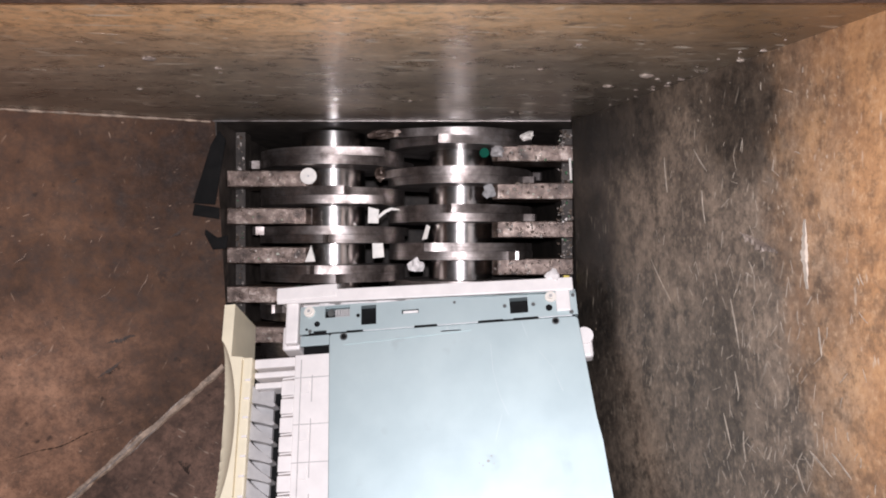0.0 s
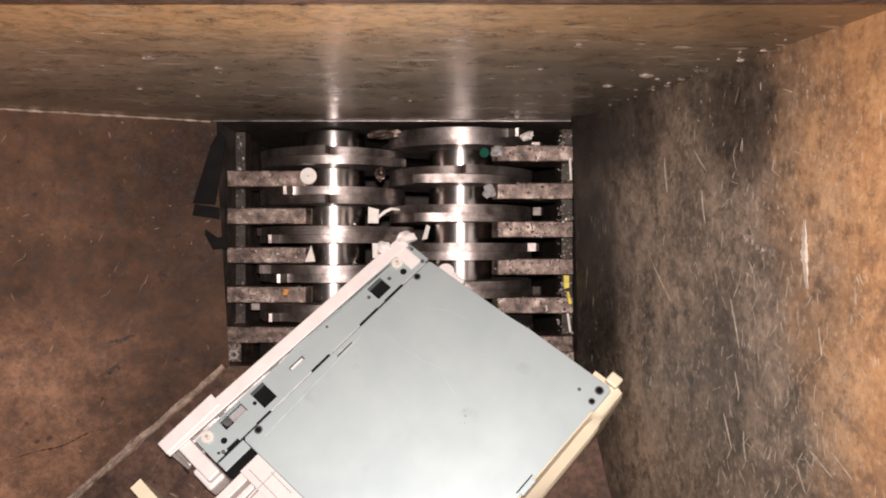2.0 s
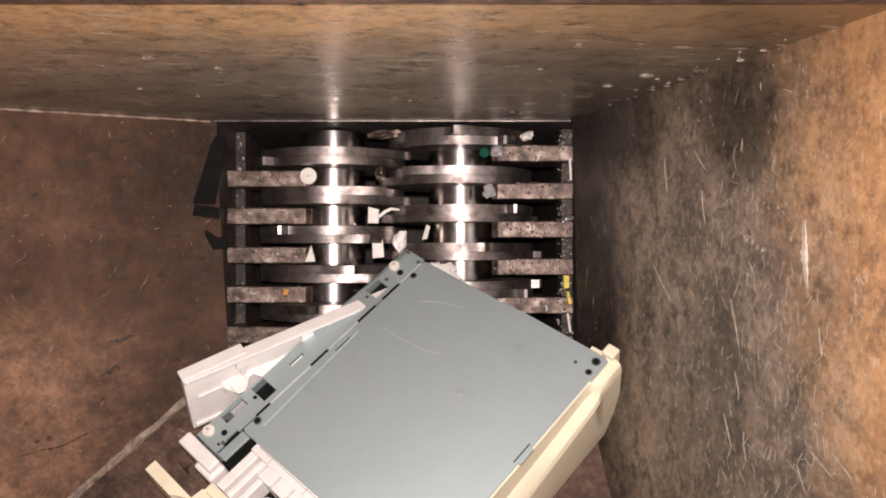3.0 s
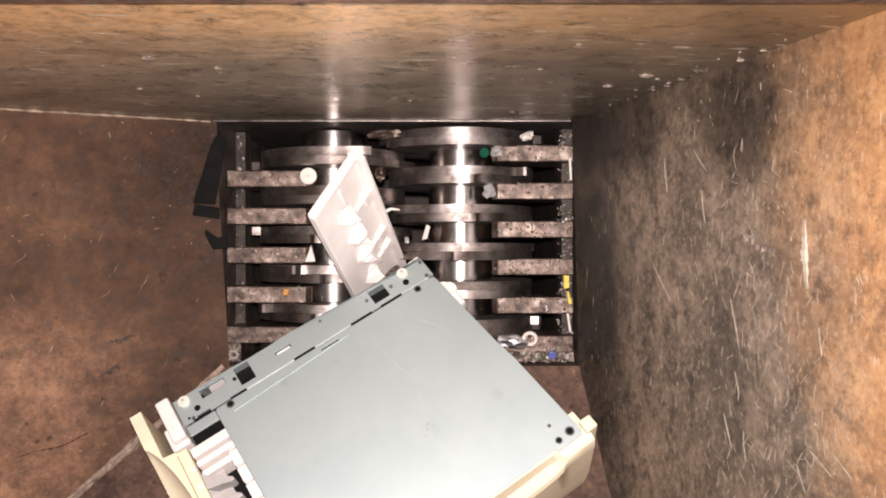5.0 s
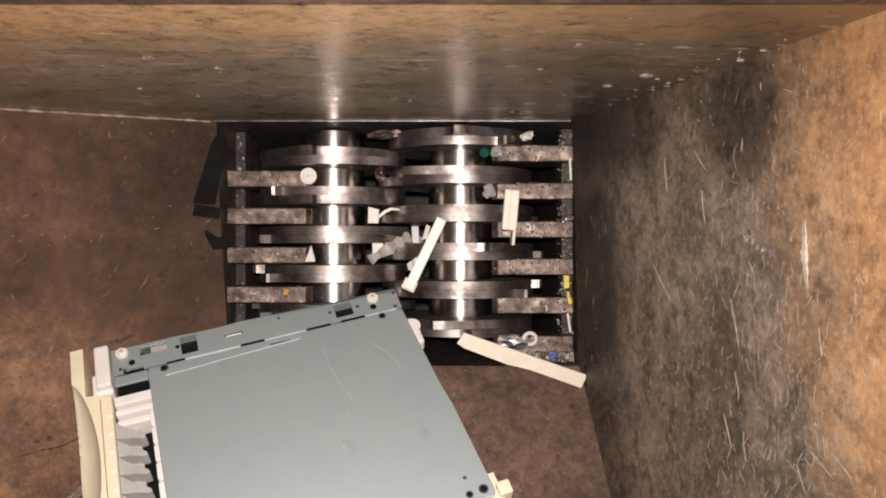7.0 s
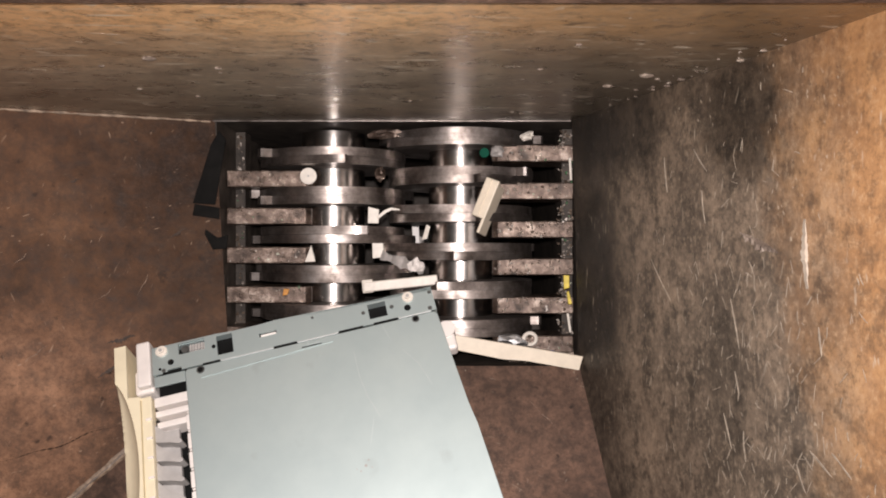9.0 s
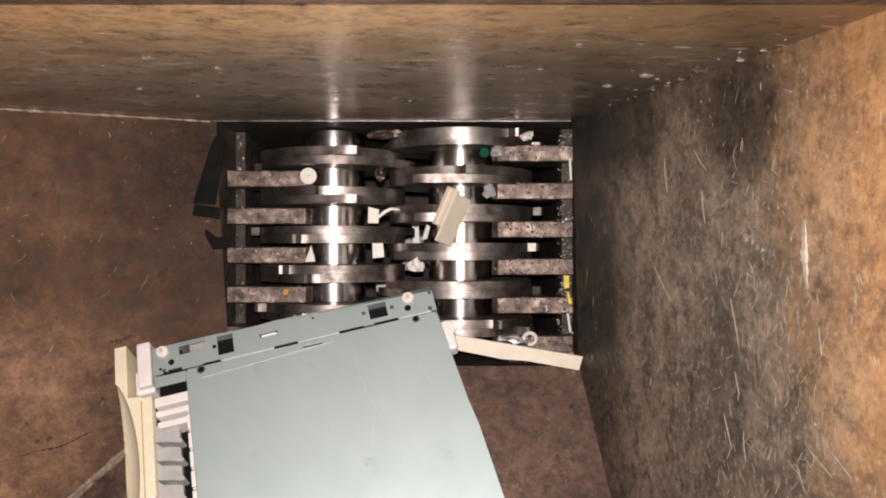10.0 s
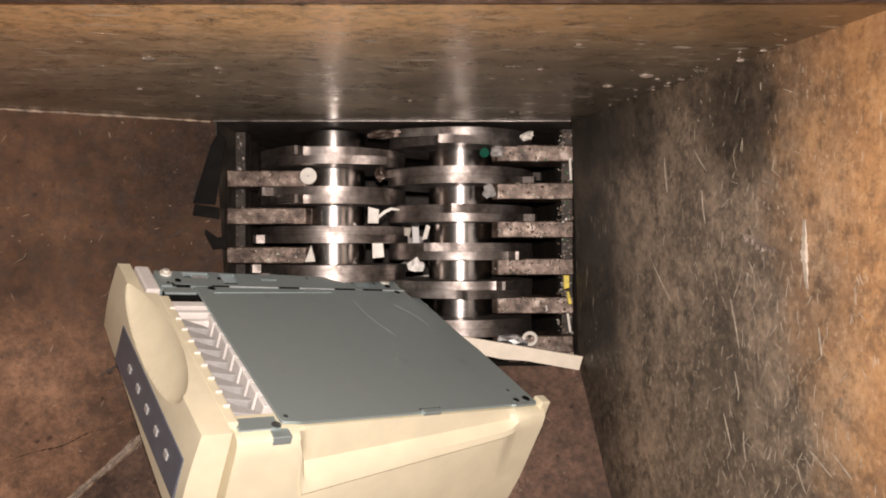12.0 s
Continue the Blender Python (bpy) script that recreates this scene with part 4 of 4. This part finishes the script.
def ring(name, x, y, z, r, tube, mat, label, seg=18):
    bm = bmesh.new()
    rows = []
    for i in range(seg):
        a = 2 * math.pi * i / seg
        rows.append([bm.verts.new(((r + tube * math.cos(b)) * math.cos(a), (r + tube * math.cos(b)) * math.sin(a), tube * math.sin(b))) for b in [2 * math.pi * k / 6 for k in range(6)]])
    for i in range(seg):
        for k in range(6):
            p, q = rows[i], rows[(i + 1) % seg]
            bm.faces.new((p[k], q[k], q[(k + 1) % 6], p[(k + 1) % 6]))
    ob = part(name, bm, mat, smooth=True)
    ob.matrix_world = pose(x, y, z, 12, -8, 0)
    return tagged(ob, label, "plastic scrap", "scraps on the cutters")


ring("plastic_ring", -0.3915, -0.1975, -0.083, 0.008, 0.003, M_GREYSCRAP, "small white plastic ring among shreds", 6)
ring("plastic_curl", 0.1582, -0.1634, -0.040, 0.011, 0.0035, M_SCRAP, "pale curled plastic ring among shreds")


def shred_material():
    m, n, l, b = material("mixed_shreds", 0.35, 0.1)
    g = n.new("ShaderNodeNewGeometry")
    c = ramp(n, l, g.outputs["Random Per Island"], ((0.0, (0.095, 0.070, 0.054)), (0.35, (0.16, 0.12, 0.09)), (0.6, (0.30, 0.25, 0.21)), (0.82, (0.42, 0.37, 0.33)), (0.94, (0.62, 0.57, 0.5)), (0.97, (0.1, 0.25, 0.12))))
    l.new(c, b.inputs["Base Color"])
    return m


def shreds():
    """Crumbs of plastic and metal on the comb fingers and along the housing's edges."""
    r = random.Random(11)
    bm = bmesh.new()

    def crumb(x, y, z, s):
        q = Euler((r.uniform(0, 6), r.uniform(0, 6), r.uniform(0, 6))).to_matrix()
        vs = [bm.verts.new(Vector((x, y, z)) + q @ Vector((r.uniform(0.5, 1.3) * a * s, r.uniform(0.4, 1.0) * b * s, r.uniform(0.3, 0.7) * c * s))) for a, b, c in ((1, 0, 0), (-1, 0.2, 0), (0, 1, 0.2), (0, -1, -0.2), (0, 0, 1), (0, 0.1, -1))]
        for a, b, c in ((0, 2, 4), (2, 1, 4), (1, 3, 4), (3, 0, 4), (2, 0, 5), (1, 2, 5), (3, 1, 5), (0, 3, 5)):
            bm.faces.new((vs[a], vs[b], vs[c]))
    for y in (0.131, 0.0614, -0.0115, -0.085, -0.160):
        for k in range(34):
            t = r.random()
            crumb(-0.400 + 0.15 * t, y + r.uniform(-0.014, 0.014), -0.0745, r.uniform(0.0015, 0.0042))
    for y in (0.1785, 0.108, 0.0365, -0.033, -0.105, -0.177):
        for k in range(44):
            crumb(r.uniform(0.095, 0.24), y + r.uniform(-0.014, 0.014), -0.0745, r.uniform(0.0018, 0.0055))
    for k in range(260):
        crumb(r.uniform(0.216, 0.243), r.uniform(-0.2, 0.225), -0.098 + r.uniform(0, 0.012), r.uniform(0.002, 0.006))
    for k in range(90):
        crumb(r.uniform(-0.402, -0.387), r.uniform(-0.17, 0.225), -0.149 + r.uniform(0, 0.008), r.uniform(0.002, 0.0055))
    for k in range(150):
        crumb(r.uniform(0.13, 0.24), r.uniform(-0.210, -0.192), -0.088 + r.uniform(0, 0.014), r.uniform(0.003, 0.008))
    for k in range(50):
        crumb(r.uniform(-0.402, -0.381), r.uniform(-0.209, -0.179), -0.089 + r.uniform(0, 0.006), r.uniform(0.002, 0.005))
    return tagged(part("shreds", bm, shred_material()), "mixed plastic and metal crumbs caked on the combs", "shreds", kind="stuff")


shreds()
tagged(part("wall_comb_bed", boxes((0.125, 0.2455, -0.2115, -0.1935, -0.2, -0.09)), M_COMB), "shred-caked steel ledge at the housing corner", "comb bed", kind="structure")
tagged(part("wall_comb_bed", boxes((-0.4045, -0.380, -0.2115, -0.1775, -0.2, -0.09)), M_COMB), "shred-caked steel ledge at the housing corner", "comb bed", kind="structure")
tagged(part("wall_comb_bed", boxes((-0.4045, -0.386, -0.176, 0.228, -0.2, -0.150)), M_DARK), "grimy steel bed that carries the comb fingers", "comb bed", kind="structure")
comb_bed = part("wall_comb_bed", boxes((0.226, 0.246, -0.21, 0.228, -0.2, -0.110)), M_DARK)
tagged(comb_bed, "grimy steel bed that carries the comb fingers", "comb bed", kind="structure")

# ---- black rubber at the chute's edge ----
for outline, x, y, z, label in (
        ([(-0.026, -0.062), (0.012, -0.064), (0.03, 0.05), (0.018, 0.066), (0.004, 0.04)], -0.3967, 0.1418, 0.012, "black rubber flap torn along the chute edge"),
        ([(-0.022, -0.008), (0.024, -0.014), (0.024, 0.006), (-0.018, 0.012)], -0.4028, 0.0666, 0.008, "short black rubber flap at the chute edge"),
        ([(-0.006, -0.02), (0.018, -0.018), (0.02, 0.006), (0.002, 0.0), (-0.018, 0.016), (-0.02, 0.008)], -0.3849, 0.0189, 0.004, "ragged black rubber scrap at the chute edge")):
    flap = part("rubber_flap", prism(outline, -0.003, 0.003, bev=0.001), M_RUBBER)
    flap.matrix_world = pose(x - 0.014, y, z + 0.004, 0, 16, 0)
    tagged(flap, label, "rubber flap", "rubber flaps")

# ---- what moves ----
PRINTER_ROWS = [
    (0, -0.1661, -0.1470, 0.0780, -26.1, -4.73, 4.73),
    (0.5, -0.1852, -0.1533, 0.0829, -29.09, -7.87, 8.94),
    (1, -0.2132, -0.1498, 0.0776, -30.32, -5.2, 9.4),
    (1.2, -0.2132, -0.1498, 0.0776, -30.32, -5.2, 9.4),
    (1.4, -0.3213, -0.1837, 0.149, -20.31, 9.5, 25.8),
    (1.5, -0.3213, -0.1857, 0.1505, -20.31, 10.33, 26.64),
    (2, -0.282, -0.2766, 0.1976, -20.99, 20.19, 43.9),
    (2.5, -0.2847, -0.2784, 0.1973, -27.66, 22.2, 44.88),
    (3, -0.2861, -0.2654, 0.1848, -34.19, 24.39, 42.95),
    (3.2, -0.2826, -0.2680, 0.1958, -28.6, 26.0, 41.4),
    (4.8, -0.3176, -0.2467, 0.167, -34.53, 19.87, 35.72),
    (5, -0.3345, -0.2445, 0.1594, -32.55, 14.86, 31.2),
    (5.5, -0.3758, -0.2348, 0.1739, -28.16, 13.86, 21.8),
    (6, -0.4138, -0.1727, 0.1629, -43.59, 15.61, 11.81),
    (6.2, -0.431, -0.1262, 0.1402, -61.17, 17.78, 7.95),
    (6.5, -0.4347, -0.149, 0.1473, -55.77, 17.79, 11.2),
    (7, -0.4342, -0.1858, 0.1731, -42.33, 15.37, 12.5),
    (7.2, -0.4330, -0.1968, 0.1711, -40.8, 14.8, 12.5),
    (8.8, -0.3876, -0.1934, 0.1399, -32.21, 4.88, 12.96),
    (9, -0.3876, -0.1934, 0.1394, -32.21, 4.88, 12.96),
    (9.5, -0.3872, -0.1928, 0.1375, -32.88, 5.35, 12.84),
    (10, -0.3871, -0.1935, 0.1379, -33.0, 5.5, 12.86),
    (10.5, -0.3875, -0.1924, 0.1389, -32.3, 5.3, 12.91),
    (10.7, -0.3880, -0.1915, 0.1389, -32.6, 5.5, 12.8),
    (11, -0.4063, -0.155, 0.1341, -45.69, 14.36, 9.59),
    (11.5, -0.408, -0.0932, 0.1286, -57.45, 23.09, 0.55),
    (11.8, -0.3984, -0.0753, 0.1337, -65.02, 30.64, -0.67),
    (12, -0.3694, -0.0633, 0.1432, -66.01, 36.17, -3.51),
]
FRONT_SHIFT = [(0, -0.075), (0.5, -0.076), (1.2, -0.074), (1.5, -0.056), (2.0, -0.051), (2.5, -0.043), (3.0, -0.027), (3.2, -0.024), (4.8, -0.009), (5.0, -0.0075), (5.5, 0.0), (11, 0.0), (11.5, 0.003), (12, 0.007)]
PANEL_ROWS = [
    (3.0, (-0.4017, -0.1931, 0.2), (-0.0901, -0.0278, 0.06), (-0.4087, -0.311, 0.1)),
    (3.1, (-0.4069, -0.1612, 0.2), (-0.0908, -0.0328, 0.05), (-0.4091, -0.288, 0.12)),
    (3.2, (-0.4034, -0.1216, 0.2), (-0.0914, -0.036, 0.04), (-0.4026, -0.243, 0.15)),
    (4.0, (-0.3257, 0.0178, 0.22), (-0.0997, -0.0566, 0.06), (-0.3933, -0.0911, 0.18)),
    (4.8, (-0.1997, 0.1603, 0.18), (-0.094, -0.019, 0.0), (-0.2723, 0.0543, 0.22)),
    (5.0, (-0.1377, 0.151, 0.17), (-0.102, 0.0114, -0.05), (-0.1985, 0.0414, 0.225)),
    (5.2, (-0.143, 0.140, 0.13), (-0.150, 0.0224, -0.10), (-0.145, 0.0174, 0.19)),
    (5.5, (-0.1015, 0.1173, 0.10), (-0.1185, 0.0121, -0.15), (-0.109, -0.008, 0.155)),
    (5.8, (-0.0782, 0.0975, 0.02), (-0.098, 0.04, -0.3), (-0.0335, -0.0257, 0.06)),
    (6.2, (-0.0693, 0.0877, -0.12), (-0.0839, 0.0799, -0.45), (-0.0314, -0.0531, -0.12)),
    (6.8, (-0.0652, 0.0857, -0.4), (-0.0719, 0.0679, -0.58), (-0.0531, -0.0591, -0.4)),
    (12.0, (-0.0659, 0.0867, -0.45), (-0.0722, 0.0682, -0.63), (-0.0537, -0.0598, -0.45)),
]
STRIP_ROWS = [
    (5.1, 0.1433, -0.2009, 0.022, 0, 0, -21.8),
    (6.5, 0.1381, -0.1943, 0.02, 0, 0, -19.2),
    (7.2, 0.1351, -0.1913, 0.02, 0, 0, -18.8),
    (8.8, 0.1266, -0.1801, 0.015, 0, 0, -9.6),
    (12.0, 0.1266, -0.1801, 0.015, 0, 0, -9.6),
]
BAR_ROWS = [
    (5.8, -0.0489, 0.0289, 0.03, 0, 0, -65.0),
    (6.1, -0.0475, 0.0221, 0.03, 0, 0, -73.7),
    (6.3, -0.026, 0.0059, 0.03, 0, 0, -107.1),
    (6.5, -0.026, -0.0029, 0.03, 0, 0, -114.8),
    (7.2, -0.0343, -0.0113, 0.03, 0, 0, -116.8),
    (8.0, -0.049, -0.038, 0.0, 0, 0, -152.2),
    (8.8, -0.075, -0.0563, -0.02, 0, 0, -173.0),
    (9.2, -0.0791, -0.0695, -0.1, 0, 0, -174.3),
    (9.6, -0.0833, -0.0784, -0.3, 0, 0, -172.4),
    (12.0, -0.0842, -0.0794, -0.6, 0, 0, -172.4),
]
BLOCK_ROWS = [
    (5.8, 0.0597, -0.048, 0.03, 0, 0, 60),
    (6.0, 0.1274, 0.0447, 0.04, 0, 0, 110),
    (6.1, 0.1262, 0.0848, 0.02, 0, 0, 15),
    (6.3, 0.124, 0.069, 0.0, 0, 0, 2),
    (7.2, 0.118, 0.069, 0.0, 0, 0, -8),
    (8.8, 0.084, 0.091, 0.0, 0, -14, -22),
    (9.5, 0.050, 0.079, 0.0, 0, -38, -22),
    (10.0, 0.006, 0.074, 0.0, 0, -42, -23),
    (10.5, -0.045, 0.069, 0.0, 0, -34, -25),
    (10.8, -0.0694, 0.0572, -0.03, 0, 0, -12),
    (11.0, -0.079, 0.0537, -0.14, 0, 0, -12),
    (11.4, -0.0894, 0.0608, -0.35, 0, 0, -12),
    (12.0, -0.0899, 0.0612, -0.6, 0, 0, -12),
]
CLIP_ROWS = [
    (2.0, -0.064, 0.0186, 0.04, 0, 0, -70),
    (2.5, -0.084, 0.0157, 0.03, 0, 0, 10),
    (2.9, -0.0735, 0.0147, 0.03, 0, 0, -5),
    (3.2, -0.079, 0.0147, 0.01, 0, 20, -10),
    (4.0, -0.085, 0.012, -0.2, 0, 40, -10),
    (12.0, -0.085, 0.012, -0.6, 0, 40, -10),
]
SHARD_ROWS = [
    (5.8, -0.102, 0.026, 0.0, 0, 0, 50),
    (6.5, -0.094, 0.008, 0.0, 0, 0, 30),
    (7.2, -0.094, 0.001, 0.0, 0, 0, 32),
    (8.8, -0.0795, -0.0211, -0.03, 0, 0, -30),
    (9.5, -0.0666, -0.0314, -0.2, 0, 0, 20),
    (12.0, -0.0666, -0.0294, -0.3, 0, 0, 20),
]


def stand(o, x_end, y_end):
    """The pose whose origin is o, whose y axis points to y_end and whose x axis leans to x_end."""
    o = Vector(o)
    y = (Vector(y_end) - o).normalized()
    z = (Vector(x_end) - o).cross(y).normalized()
    x = y.cross(z)
    m = Matrix((x, y, z)).transposed().to_4x4()
    m.translation = o
    return m


def motions():
    for shaft, x, rate in ((shaft_left, X_LEFT_SHAFT, 70), (shaft_right, X_RIGHT_SHAFT, -45)):
        walk(shaft, [(0.5 * k, pose(x, 0, AXIS_Z, 0, rate * 0.5 * k, 0)) for k in range(25)])
    rows = [(t, pose(*p)) for t, *p in PRINTER_ROWS]
    walk(printer, rows)
    for ob in printer.children:
        if ob.name in ("front_panel", "paper_guide"):
            walk(ob, [(t, pose(dx, 0, 0)) for t, dx in FRONT_SHIFT])
    hung = pose(0, 0, 0, 0, 0, -1.3) @ pose(-0.119, 0.0835, 0.004, -90)
    peeled = pose(0.012, 0.003, -0.004)
    walk(side_panel, [(t, m @ (peeled if t > 2.4 else pose(0, 0, 0)) @ hung) for t, m in rows if t < 2.95] + [(t, stand(*p)) for t, *p in PANEL_ROWS])
    under = [(t, m @ pose(0.2, -0.16, -0.115)) for t, m in rows]
    walk(trim_strip, [r for r in under if r[0] < 5.05] + [(t, pose(*p)) for t, *p in STRIP_ROWS])
    walk(torn_bar, [r for r in under if r[0] < 5.6] + [(t, pose(*p)) for t, *p in BAR_ROWS])
    walk(block, [r for r in under if r[0] < 5.6] + [(t, pose(*p)) for t, *p in BLOCK_ROWS])
    walk(torn_cap, [r for r in under if r[0] < 1.6] + [(t, pose(*p)) for t, *p in CLIP_ROWS])
    walk(shard, [r for r in under if r[0] < 5.6] + [(t, pose(*p)) for t, *p in SHARD_ROWS])


motions()
